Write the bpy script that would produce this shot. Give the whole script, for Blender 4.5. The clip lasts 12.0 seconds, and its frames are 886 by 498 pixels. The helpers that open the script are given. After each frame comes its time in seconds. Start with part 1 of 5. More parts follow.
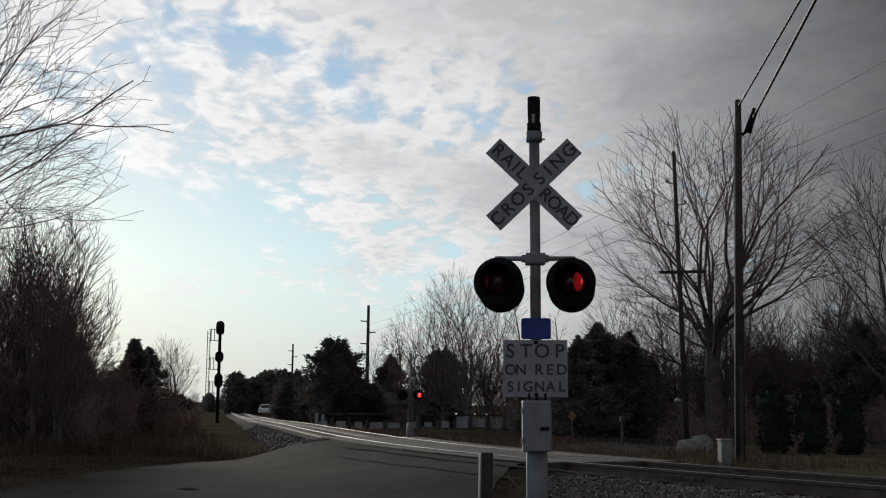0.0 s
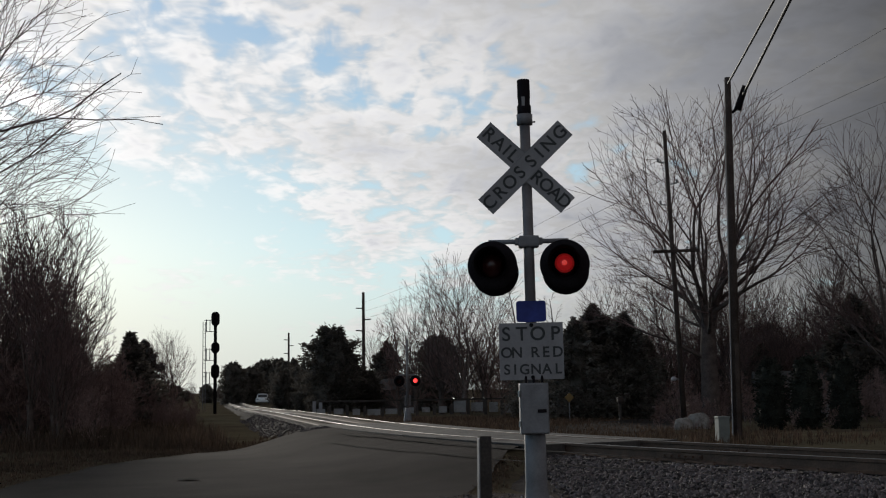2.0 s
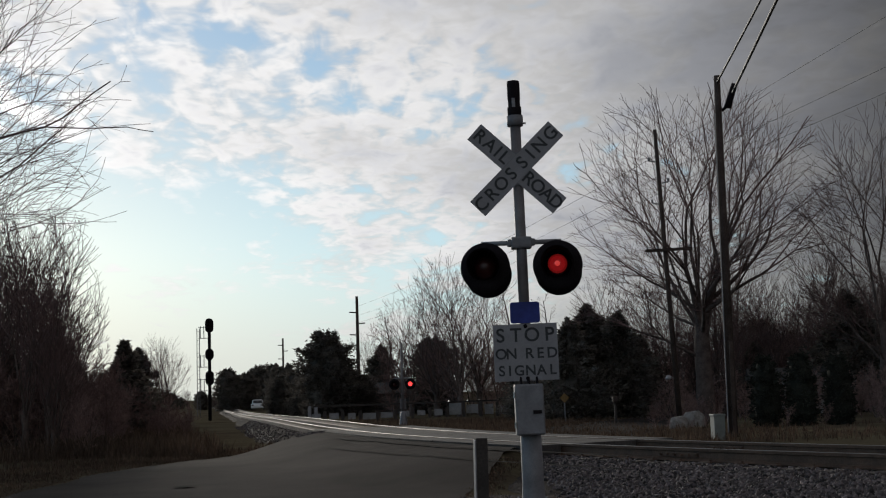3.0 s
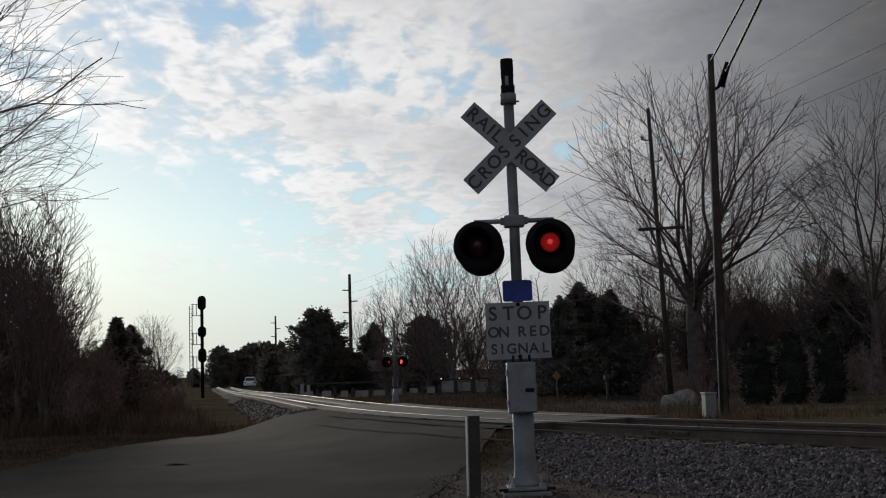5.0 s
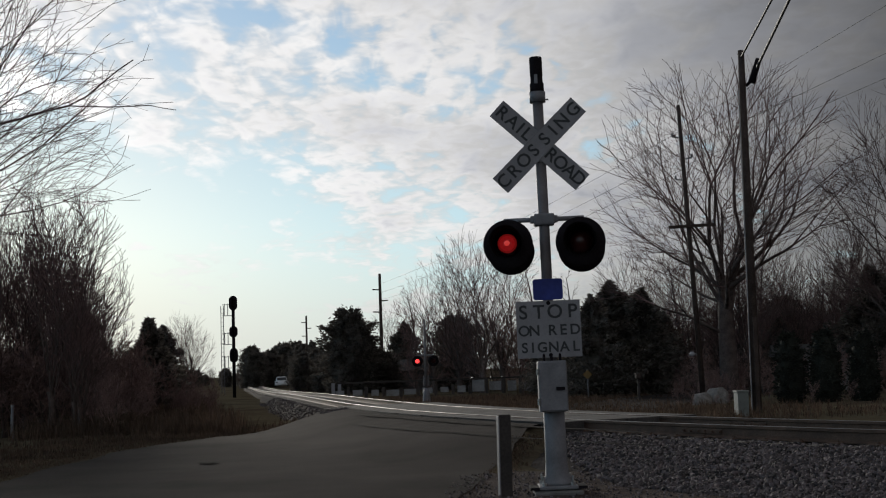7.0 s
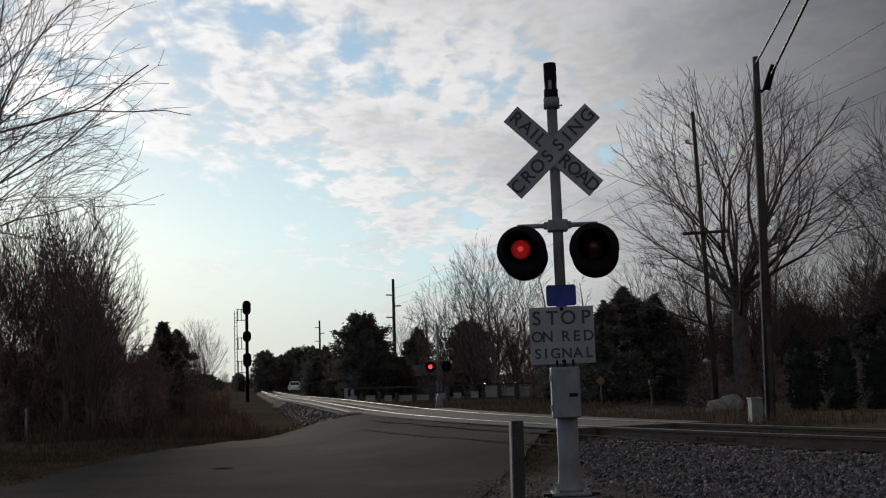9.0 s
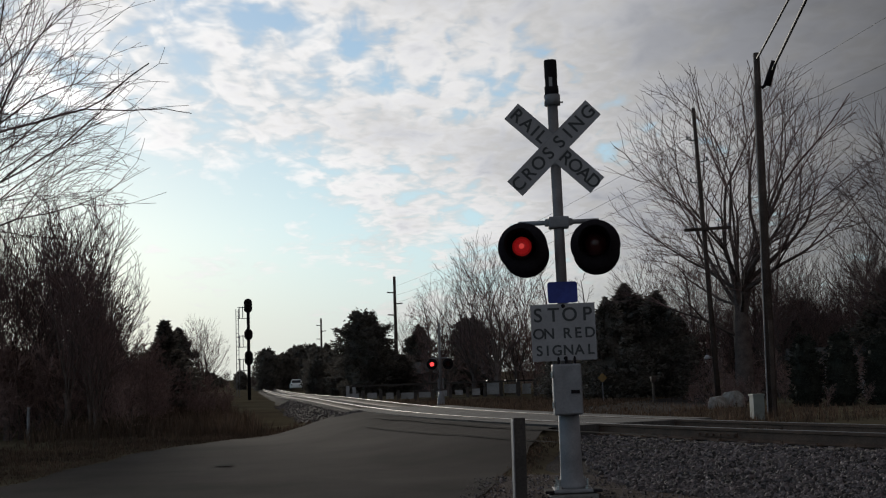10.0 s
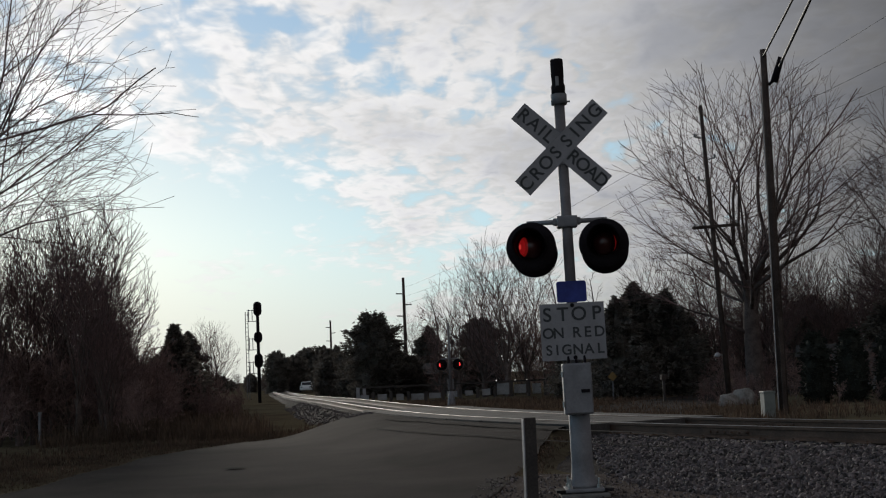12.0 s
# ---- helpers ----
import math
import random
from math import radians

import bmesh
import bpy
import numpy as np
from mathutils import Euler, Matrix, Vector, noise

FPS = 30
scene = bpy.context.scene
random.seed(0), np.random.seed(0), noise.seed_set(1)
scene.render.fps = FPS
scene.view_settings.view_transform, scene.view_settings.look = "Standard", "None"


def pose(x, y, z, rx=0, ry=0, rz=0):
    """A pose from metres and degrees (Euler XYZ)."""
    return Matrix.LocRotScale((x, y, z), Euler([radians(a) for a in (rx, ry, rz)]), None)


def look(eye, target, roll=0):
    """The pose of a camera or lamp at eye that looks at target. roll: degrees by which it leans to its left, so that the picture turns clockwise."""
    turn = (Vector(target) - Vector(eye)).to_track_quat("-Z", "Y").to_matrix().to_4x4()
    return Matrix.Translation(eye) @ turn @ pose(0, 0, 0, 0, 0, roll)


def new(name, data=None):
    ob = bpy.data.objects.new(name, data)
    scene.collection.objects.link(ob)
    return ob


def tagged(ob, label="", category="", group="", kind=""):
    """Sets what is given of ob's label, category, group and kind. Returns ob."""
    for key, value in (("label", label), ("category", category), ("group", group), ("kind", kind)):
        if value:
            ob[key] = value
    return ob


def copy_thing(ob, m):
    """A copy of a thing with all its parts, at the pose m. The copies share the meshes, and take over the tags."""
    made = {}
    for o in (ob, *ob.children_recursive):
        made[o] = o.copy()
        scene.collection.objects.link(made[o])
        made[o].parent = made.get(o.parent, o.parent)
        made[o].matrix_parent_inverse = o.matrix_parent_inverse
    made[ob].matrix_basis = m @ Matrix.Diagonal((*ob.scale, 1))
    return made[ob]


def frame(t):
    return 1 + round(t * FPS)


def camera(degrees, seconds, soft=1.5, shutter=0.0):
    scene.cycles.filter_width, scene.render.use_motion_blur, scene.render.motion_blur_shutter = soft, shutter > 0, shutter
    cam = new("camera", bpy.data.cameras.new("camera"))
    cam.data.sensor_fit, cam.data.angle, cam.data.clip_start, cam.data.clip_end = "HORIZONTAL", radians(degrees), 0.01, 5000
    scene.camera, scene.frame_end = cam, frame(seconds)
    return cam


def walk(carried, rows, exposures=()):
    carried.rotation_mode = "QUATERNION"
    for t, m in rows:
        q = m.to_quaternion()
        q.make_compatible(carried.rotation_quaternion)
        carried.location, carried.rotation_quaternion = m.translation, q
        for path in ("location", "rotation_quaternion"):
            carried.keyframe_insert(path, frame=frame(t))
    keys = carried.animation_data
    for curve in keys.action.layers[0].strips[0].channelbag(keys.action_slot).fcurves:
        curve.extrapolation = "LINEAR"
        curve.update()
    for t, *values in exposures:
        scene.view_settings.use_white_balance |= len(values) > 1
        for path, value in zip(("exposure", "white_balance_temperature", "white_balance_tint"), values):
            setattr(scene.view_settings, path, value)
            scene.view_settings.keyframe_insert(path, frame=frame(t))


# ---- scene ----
EYE = (0.0, 0.0, 1.4)
cam = camera(40.0, 12.0, soft=1.15)
# seconds, tilt, lean, turn of the hand-held camera
PATH = (
    (0.0, 97.268, -0.657, 0.0), (0.5, 97.102, 0.32, 0.368), (1.0, 97.082, 0.331, 0.465), (1.5, 96.823, -0.026, 0.059),
    (2.0, 96.565, 0.837, -0.134), (2.5, 96.52, 1.181, -0.36), (3.0, 96.683, 1.848, -0.361), (5.0, 95.642, 1.721, -0.717),
    (5.5, 95.327, 1.657, -0.536), (6.0, 95.2, 1.5, 0.108), (6.5, 95.274, 1.417, 0.531), (7.0, 95.64, 1.921, 0.718),
    (9.0, 95.921, 1.642, 1.327), (9.5, 95.844, 1.661, 1.394), (10.0, 95.8, 1.842, 1.402), (10.5, 95.903, 2.689, 1.464),
    (11.0, 95.935, 3.227, 1.792), (11.5, 95.992, 3.805, 1.87), (12.0, 95.848, 2.476, 1.866))
walk(cam, [(t, pose(*EYE, a, b, c)) for t, a, b, c in PATH])

# ---------------------------------------------------------------- sky and sun
SUN_AZ, SUN_EL = radians(-20.7), radians(11.3)      # from +y, to the right
SUN_DIR = Vector((math.sin(SUN_AZ) * math.cos(SUN_EL), math.cos(SUN_AZ) * math.cos(SUN_EL), math.sin(SUN_EL)))


def build_world():
    world = bpy.data.worlds.new("sky")
    world.use_nodes = True
    scene.world = world
    nt = world.node_tree
    N, L = nt.nodes, nt.links
    N.clear()

    def math_node(op, a, b=None, c=None, clamp=False):
        n = N.new("ShaderNodeMath")
        n.operation, n.use_clamp = op, clamp
        for i, v in enumerate((a, b, c)):
            if v is None:
                continue
            if isinstance(v, (int, float)):
                n.inputs[i].default_value = v
            else:
                L.new(v, n.inputs[i])
        return n.outputs[0]

    def mix(fac, a, b, blend="MIX"):
        n = N.new("ShaderNodeMix")
        n.data_type, n.blend_type = "RGBA", blend
        for sock, v in ((n.inputs[0], fac), (n.inputs[6], a), (n.inputs[7], b)):
            if isinstance(v, (int, float)):
                sock.default_value = v
            elif isinstance(v, tuple):
                sock.default_value = (*v, 1)
            else:
                L.new(v, sock)
        return n.outputs[2]

    def smooth(v, lo, hi):
        n = N.new("ShaderNodeMapRange")
        n.interpolation_type = "SMOOTHSTEP"
        L.new(v, n.inputs[0])
        n.inputs[1].default_value, n.inputs[2].default_value = lo, hi
        return n.outputs[0]

    sky = N.new("ShaderNodeTexSky")
    sky.sky_type, sky.sun_disc = "NISHITA", False
    sky.sun_elevation, sky.sun_rotation = SUN_EL, SUN_AZ
    sky.air_density, sky.dust_density = 1.0, 1.2
    co = N.new("ShaderNodeTexCoord").outputs["Generated"]
    nrm = N.new("ShaderNodeVectorMath")
    nrm.operation = "NORMALIZE"
    L.new(co, nrm.inputs[0])
    d = nrm.outputs[0]
    sep = N.new("ShaderNodeSeparateXYZ")
    L.new(d, sep.inputs[0])
    x, y, z = sep.outputs
    up = math_node("MAXIMUM", z, 0.0)
    deep = math_node("ADD", up, 0.15)
    px, py = math_node("DIVIDE", x, deep), math_node("DIVIDE", y, deep)
    com = N.new("ShaderNodeCombineXYZ")
    L.new(px, com.inputs[0])
    L.new(py, com.inputs[1])
    plane = com.outputs[0]

    def cloud_noise(scale, detail, rough, sx, sy, off, twist=0.35):
        m = N.new("ShaderNodeMapping")
        m.inputs["Scale"].default_value = (sx, sy, 1)
        m.inputs["Location"].default_value = (off, off * 0.7, off * 0.3)
        m.inputs["Rotation"].default_value = (0, 0, radians(14))
        L.new(plane, m.inputs[0])
        n = N.new("ShaderNodeTexNoise")
        n.inputs["Scale"].default_value, n.inputs["Detail"].default_value = scale, detail
        n.inputs["Roughness"].default_value, n.inputs["Distortion"].default_value = rough, twist
        L.new(m.outputs[0], n.inputs[0])
        return n.outputs[0]

    big = cloud_noise(1.9, 2.0, 0.5, 1.0, 0.8, 5.3)
    puff = cloud_noise(10.5, 3.5, 0.48, 1.15, 0.66, 8.4, 0.45)
    wisp = cloud_noise(25.0, 2.5, 0.5, 0.9, 0.8, 1.7, 0.5)
    side = math_node("MULTIPLY_ADD", x, 0.33, math_node("MULTIPLY", up, 0.30))
    cover = math_node("ADD", math_node("MULTIPLY_ADD", big, 0.40, math_node("MULTIPLY", puff, 0.50)),
                      math_node("MULTIPLY_ADD", wisp, 0.12, side))
    # the sky clears towards the horizon on the sun's side
    low = math_node("MULTIPLY", smooth(up, 0.27, 0.06), smooth(x, 0.10, -0.22))
    cover = math_node("SUBTRACT", cover, math_node("MULTIPLY", low, 0.13))
    mask = smooth(cover, 0.40, 0.56)
    thick = smooth(math_node("MULTIPLY_ADD", x, 0.04, cover), 0.50, 0.80)
    # forward scattering towards the veiled sun
    dot = N.new("ShaderNodeVectorMath")
    dot.operation = "DOT_PRODUCT"
    L.new(d, dot.inputs[0])
    dot.inputs[1].default_value = SUN_DIR
    near = math_node("MAXIMUM", dot.outputs["Value"], 0.0)
    wide = smooth(near, 0.70, 1.0)
    glow = math_node("POWER", near, 700.0)
    lit = math_node("MULTIPLY_ADD", wide, 7.7, 1.25)
    lit = math_node("MULTIPLY_ADD", glow, 12.0, lit)
    # clouds on the far side of the sky are lit from the front
    front = smooth(dot.outputs["Value"], 0.55, -0.2)
    lit = math_node("MULTIPLY_ADD", front, 4.2, lit)
    cell = math_node("MULTIPLY_ADD", smooth(math_node("MULTIPLY_ADD", wisp, 0.45, puff), 0.52, 0.92), 0.36, 0.74)
    shade = math_node("MULTIPLY", cell, math_node("SUBTRACT", 1.0, math_node("MULTIPLY", thick, 0.46)))
    val = math_node("MULTIPLY", lit, shade)
    tint = mix(thick, (1.0, 0.99, 0.985), (0.94, 0.965, 1.05))
    col = N.new("ShaderNodeVectorMath")
    col.operation = "SCALE"
    L.new(tint, col.inputs[0])
    L.new(val, col.inputs["Scale"])
    blue = mix(smooth(up, 0.02, 0.34), (5.3, 7.9, 8.8), (2.5, 4.5, 6.9))
    clear = mix(0.10, blue, sky.outputs[0])
    haze = smooth(up, 0.13, 0.0)
    both = mix(mask, clear, col.outputs[0])
    pale = N.new("ShaderNodeVectorMath")
    pale.operation = "SCALE"
    pale.inputs[0].default_value = (0.95, 0.99, 0.93)
    L.new(math_node("MULTIPLY_ADD", wide, 5.2, 1.8), pale.inputs["Scale"])
    both = mix(math_node("MULTIPLY", haze, 0.8), both, pale.outputs[0])
    bg = N.new("ShaderNodeBackground")
    bg.inputs[1].default_value = 0.10
    L.new(both, bg.inputs[0])
    out = N.new("ShaderNodeOutputWorld")
    L.new(bg.outputs[0], out.inputs[0])


build_world()
sun = new("sun", bpy.data.lights.new("sun", "SUN"))
sun.data.energy, sun.data.angle, sun.data.color = 1.7, radians(10), (1.0, 0.93, 0.82)
sun.matrix_world = look(SUN_DIR * 100, (0, 0, 0))
scene.view_settings.exposure = 0.0


# ---------------------------------------------------------------- materials
def mat(name, colour, rough=0.8, metal=0.0, vary=0.35, scale=6.0, fine=60.0, bump=0.25, second=None, island=0.0,
        obj_random=0.0, glow=None, coat=0.0, depth=0.01, spec=0.5, grit=1.0, sheer=0.0):
    """A surface with stains at one scale, grain at another, and fine relief."""
    m = bpy.data.materials.new(name)
    m.use_nodes = True
    nt = m.node_tree
    N, L = nt.nodes, nt.links
    b = N["Principled BSDF"]
    b.inputs["Roughness"].default_value, b.inputs["Metallic"].default_value = rough, metal
    b.inputs["Coat Weight"].default_value = coat
    b.inputs["Specular IOR Level"].default_value = spec
    co = N.new("ShaderNodeTexCoord").outputs["Object"]

    def noise_node(s, detail):
        n = N.new("ShaderNodeTexNoise")
        n.inputs["Scale"].default_value, n.inputs["Detail"].default_value = s, detail
        n.inputs["Roughness"].default_value = 0.6
        L.new(co, n.inputs[0])
        return n.outputs[0]

    def mixed(fac, a, c, blend="MIX"):
        n = N.new("ShaderNodeMix")
        n.data_type, n.blend_type = "RGBA", blend
        for sock, v in ((n.inputs[0], fac), (n.inputs[6], a), (n.inputs[7], c)):
            if isinstance(v, (int, float)):
                sock.default_value = v
            elif isinstance(v, tuple):
                sock.default_value = (*v, 1)
            else:
                L.new(v, sock)
        return n.outputs[2]

    def ramp(v, lo, hi):
        n = N.new("ShaderNodeMapRange")
        L.new(v, n.inputs[0])
        n.inputs[1].default_value, n.inputs[2].default_value = lo, hi
        return n.outputs[0]

    dark = tuple(c * (1 - vary) for c in colour)
    light = tuple(min(1, c * (1 + vary)) for c in (second or colour))
    stains, grain = noise_node(scale, 4), noise_node(fine, 3)
    col = mixed(ramp(stains, 0.3, 0.7), dark, light)
    col = mixed(ramp(grain, 0.35, 0.7), col, mixed(1.0, col, (1 - 0.38 * grit,) * 3, "MULTIPLY"))
    for amount, source, sock in ((island, "ShaderNodeNewGeometry", "Random Per Island"), (obj_random, "ShaderNodeObjectInfo", "Random")):
        if amount:
            r = N.new(source).outputs[sock]
            n = N.new("ShaderNodeMapRange")
            L.new(r, n.inputs[0])
            n.inputs[3].default_value, n.inputs[4].default_value = 1 - amount, 1 + amount
            s = N.new("ShaderNodeVectorMath")
            s.operation = "SCALE"
            L.new(col, s.inputs[0])
            L.new(n.outputs[0], s.inputs["Scale"])
            col = s.outputs[0]
    L.new(col, b.inputs["Base Color"])
    rr = N.new("ShaderNodeMapRange")
    L.new(grain, rr.inputs[0])
    rr.inputs[3].default_value, rr.inputs[4].default_value = max(0.05, rough - 0.12), min(1, rough + 0.12)
    L.new(rr.outputs[0], b.inputs["Roughness"])
    if bump:
        bn = N.new("ShaderNodeBump")
        bn.inputs["Strength"].default_value, bn.inputs["Distance"].default_value = bump, depth
        L.new(grain, bn.inputs["Height"])
        L.new(bn.outputs[0], b.inputs["Normal"])
    if sheer:
        # thin leaves and blades let part of the light through
        leaf, both = N.new("ShaderNodeBsdfTranslucent"), N.new("ShaderNodeMixShader")
        L.new(col, leaf.inputs[0])
        both.inputs[0].default_value = sheer
        L.new(b.outputs[0], both.inputs[1])
        L.new(leaf.outputs[0], both.inputs[2])
        L.new(both.outputs[0], N["Material Output"].inputs[0])
    if glow:
        b.inputs["Emission Color"].default_value, b.inputs["Emission Strength"].default_value = (*glow[0], 1), glow[1]
    return m


M_ASPHALT = mat("asphalt", (0.031, 0.0255, 0.0235), 0.9, vary=0.50, scale=0.30, fine=45, bump=0.5, second=(0.041, 0.034, 0.031), spec=0.02)
M_CRACK = mat("tar", (0.016, 0.014, 0.013), 0.95, vary=0.2, spec=0.03)
M_GRASS = mat("winter_grass", (0.105, 0.076, 0.056), 0.97, vary=0.4, scale=0.25, fine=9, bump=0.5, second=(0.092, 0.080, 0.052), depth=0.04, spec=0.0)
M_BLADE = mat("dry_grass", (0.080, 0.058, 0.043), 0.9, vary=0.4, scale=0.6, fine=9, bump=0, second=(0.098, 0.066, 0.048), island=0.4, spec=0.05, sheer=0.25)
M_GRAVEL = mat("fine_gravel", (0.085, 0.066, 0.058), 0.95, vary=0.4, scale=1.2, fine=70, bump=0.8, depth=0.02, spec=0.02)
M_BALLAST = mat("ballast", (0.048, 0.040, 0.037), 0.95, vary=0.35, scale=2.0, fine=22, bump=1.0, depth=0.04, spec=0.02)
M_STONE = mat("crushed_stone", (0.068, 0.053, 0.053), 0.8, vary=0.45, scale=9, fine=60, bump=0.4, island=0.92, obj_random=0.6, spec=0.35)
M_RAIL = mat("rusty_rail", (0.105, 0.062, 0.042), 0.75, metal=0.25, vary=0.35, scale=3, fine=50, bump=0.3, depth=0.003)
M_RAILTOP = mat("polished_rail_head", (0.23, 0.21, 0.20), 0.52, metal=1.0, vary=0.15, scale=4, fine=90, bump=0.1, depth=0.001)
M_TIE = mat("creosoted_timber", (0.055, 0.042, 0.034), 0.9, vary=0.4, scale=5, fine=40, bump=0.6, obj_random=0.3)
M_PANEL = mat("crossing_panel", (0.055, 0.048, 0.045), 0.9, vary=0.3, scale=2, fine=40, bump=0.4, obj_random=0.15, spec=0.25)
M_ALU = mat("weathered_aluminium", (0.130, 0.117, 0.120), 0.6, metal=0.2, vary=0.25, scale=5, fine=70, bump=0.15, depth=0.003, grit=0.4, spec=0.3)
M_GALV = mat("grey_painted_steel", (0.165, 0.160, 0.170), 0.6, metal=0.15, vary=0.25, scale=4, fine=60, bump=0.15, depth=0.003, grit=0.4, spec=0.3)
M_WHITE = mat("faded_white_sheeting", (0.215, 0.205, 0.215), 0.65, vary=0.18, scale=3, fine=40, bump=0.1, depth=0.002, grit=0.3, spec=0.3)
M_BLACK = mat("matt_black_paint", (0.013, 0.010, 0.012), 0.9, vary=0.3, scale=5, fine=60, bump=0.15, depth=0.002, spec=0.12)
M_INK = mat("black_legend", (0.03, 0.03, 0.032), 0.7, vary=0.3, scale=14, fine=60, bump=0)
M_BLUE = mat("blue_sheeting", (0.022, 0.034, 0.185), 0.6, vary=0.25, scale=6, fine=50, bump=0.05, depth=0.002, grit=0.3, spec=0.3)
M_BOLT = mat("bolt_steel", (0.42, 0.41, 0.40), 0.4, metal=0.9, vary=0.3, scale=20, fine=90, bump=0.1, depth=0.001)
M_CONCRETE = mat("concrete", (0.15, 0.14, 0.13), 0.92, vary=0.25, scale=5, fine=60, bump=0.5)
M_WOOD = mat("weathered_timber", (0.040, 0.031, 0.027), 0.9, vary=0.35, scale=4, fine=35, bump=0.6, obj_random=0.2)
M_POLE = mat("utility_pole_timber", (0.060, 0.044, 0.038), 0.9, vary=0.35, scale=2, fine=30, bump=0.5, spec=0.1)
M_BARK = mat("bark", (0.105, 0.080, 0.072), 0.95, vary=0.35, scale=3, fine=25, bump=0.8, obj_random=0.25, spec=0.05)
M_TWIG = mat("twigs", (0.130, 0.086, 0.082), 0.95, vary=0.3, scale=1.2, fine=14, bump=0, island=0.3, obj_random=0.2, spec=0.05)
M_BRUSH = mat("brush_twigs", (0.25, 0.165, 0.150), 0.95, vary=0.35, scale=0.8, fine=14, bump=0, island=0.35, obj_random=0.2, spec=0.05, sheer=0.15)
M_NEEDLE = mat("needles", (0.122, 0.108, 0.095), 0.9, vary=0.4, scale=0.9, fine=12, bump=0, island=0.4, obj_random=0.2, spec=0.05, sheer=0.4)
M_CEDAR = mat("cedar_foliage", (0.026, 0.027, 0.021), 0.9, vary=0.35, scale=1.5, fine=14, bump=0, island=0.35, obj_random=0.15, spec=0.15)
M_LENS_OFF = mat("unlit_red_lens", (0.045, 0.006, 0.006), 0.35, vary=0.2, scale=20, fine=80, bump=0.2, depth=0.002)
M_LENS_ON = mat("lit_red_lens", (0.30, 0.02, 0.02), 0.3, vary=0.1, glow=((1.0, 0.022, 0.028), 0.15), bump=0.2, depth=0.002)
M_LENS_HOT = mat("lit_lens_centre", (0.30, 0.02, 0.02), 0.3, vary=0.1, glow=((1.0, 0.07, 0.06), 0.45), bump=0)
M_LENS_RIM = mat("lit_lens_edge", (0.12, 0.01, 0.01), 0.3, vary=0.1, glow=((1.0, 0.03, 0.03), 0.10), bump=0)
M_FAR_ON = mat("lit_far_lens", (0.30, 0.02, 0.02), 0.3, vary=0.1, glow=((1.0, 0.05, 0.05), 2.2), bump=0)
M_CARPAINT = mat("white_car_paint", (0.62, 0.62, 0.63), 0.3, vary=0.1, coat=0.6, bump=0, grit=0.3)
M_BOULDER = mat("pale_field_stone", (0.21, 0.19, 0.175), 0.9, vary=0.35, scale=5, fine=22, bump=0.8, depth=0.02, spec=0.1)
M_GLASS = mat("dark_window_glass", (0.02, 0.022, 0.025), 0.12, vary=0.1, bump=0)
M_RUBBER = mat("tyre_rubber", (0.025, 0.025, 0.025), 0.8, vary=0.2)
M_SIDING = mat("pale_siding", (0.24, 0.235, 0.24), 0.7, vary=0.2, scale=2, fine=25, bump=0.2)
M_DARKWALL = mat("brown_siding", (0.075, 0.068, 0.066), 0.85, vary=0.3, scale=1, fine=18, bump=0.2)
M_ROOF = mat("shingles", (0.060, 0.056, 0.055), 0.9, vary=0.3, scale=1.5, fine=12, bump=0.5, spec=0.2)
M_YELLOW = mat("yellow_sign", (0.16, 0.09, 0.02), 0.7, vary=0.2, bump=0.05)
M_PLASTIC = mat("pale_green_cabinet", (0.125, 0.135, 0.125), 0.6, vary=0.2, scale=4, fine=40, bump=0.1, grit=0.3)
# glow that stands in for bright reflections in the far yard
M_GLINT = mat("reflection_glow", (0.8, 0.8, 0.75), 0.4, vary=0.05, glow=((1.0, 0.93, 0.85), 1.1), bump=0)
M_WIRE = mat("black_cable", (0.03, 0.03, 0.032), 0.6, vary=0.2, bump=0)


# ---------------------------------------------------------------- mesh helpers
def part(name, bm, material, parent=None, label="", at=None, smooth=False):
    me = bpy.data.meshes.new(name)
    bm.to_mesh(me)
    bm.free()
    for m in (material if isinstance(material, (list, tuple)) else (material,)):
        me.materials.append(m)
    if smooth:
        me.polygons.foreach_set("use_smooth", [True] * len(me.polygons))
    ob = new(name, me)
    if parent is not None:
        ob.parent = parent
    if at is not None:
        ob.matrix_basis = at
    if label:
        ob["label"] = label
    return ob


def raw(name, verts, faces, material, parent=None, label="", at=None, smooth=False):
    me = bpy.data.meshes.new(name)
    me.from_pydata([tuple(v) for v in verts] if not isinstance(verts, np.ndarray) else verts.tolist(), [], faces if not isinstance(faces, np.ndarray) else faces.tolist())
    me.materials.append(material)
    if smooth:
        me.polygons.foreach_set("use_smooth", [True] * len(me.polygons))
    ob = new(name, me)
    if parent is not None:
        ob.parent = parent
    if at is not None:
        ob.matrix_basis = at
    if label:
        ob["label"] = label
    return ob


def empty(name, m, label, category, group="", kind=""):
    ob = new(name)
    ob.empty_display_size = 0.2
    ob.matrix_basis = m
    return tagged(ob, label, category, group, kind)


def box(bm, sx, sy, sz, x=0, y=0, z=0, bevel=0.0, turn=None):
    """A box whose centre is at x, y, z."""
    m = Matrix.Translation((x, y, z)) @ (turn or Matrix()) @ Matrix.Diagonal((sx, sy, sz, 1))
    got = bmesh.ops.create_cube(bm, size=1, matrix=m)["verts"]
    if bevel:
        edges = list({e for v in got for e in v.link_edges})
        bmesh.ops.bevel(bm, geom=edges, offset=bevel, segments=2, affect="EDGES", profile=0.6)
    return bm


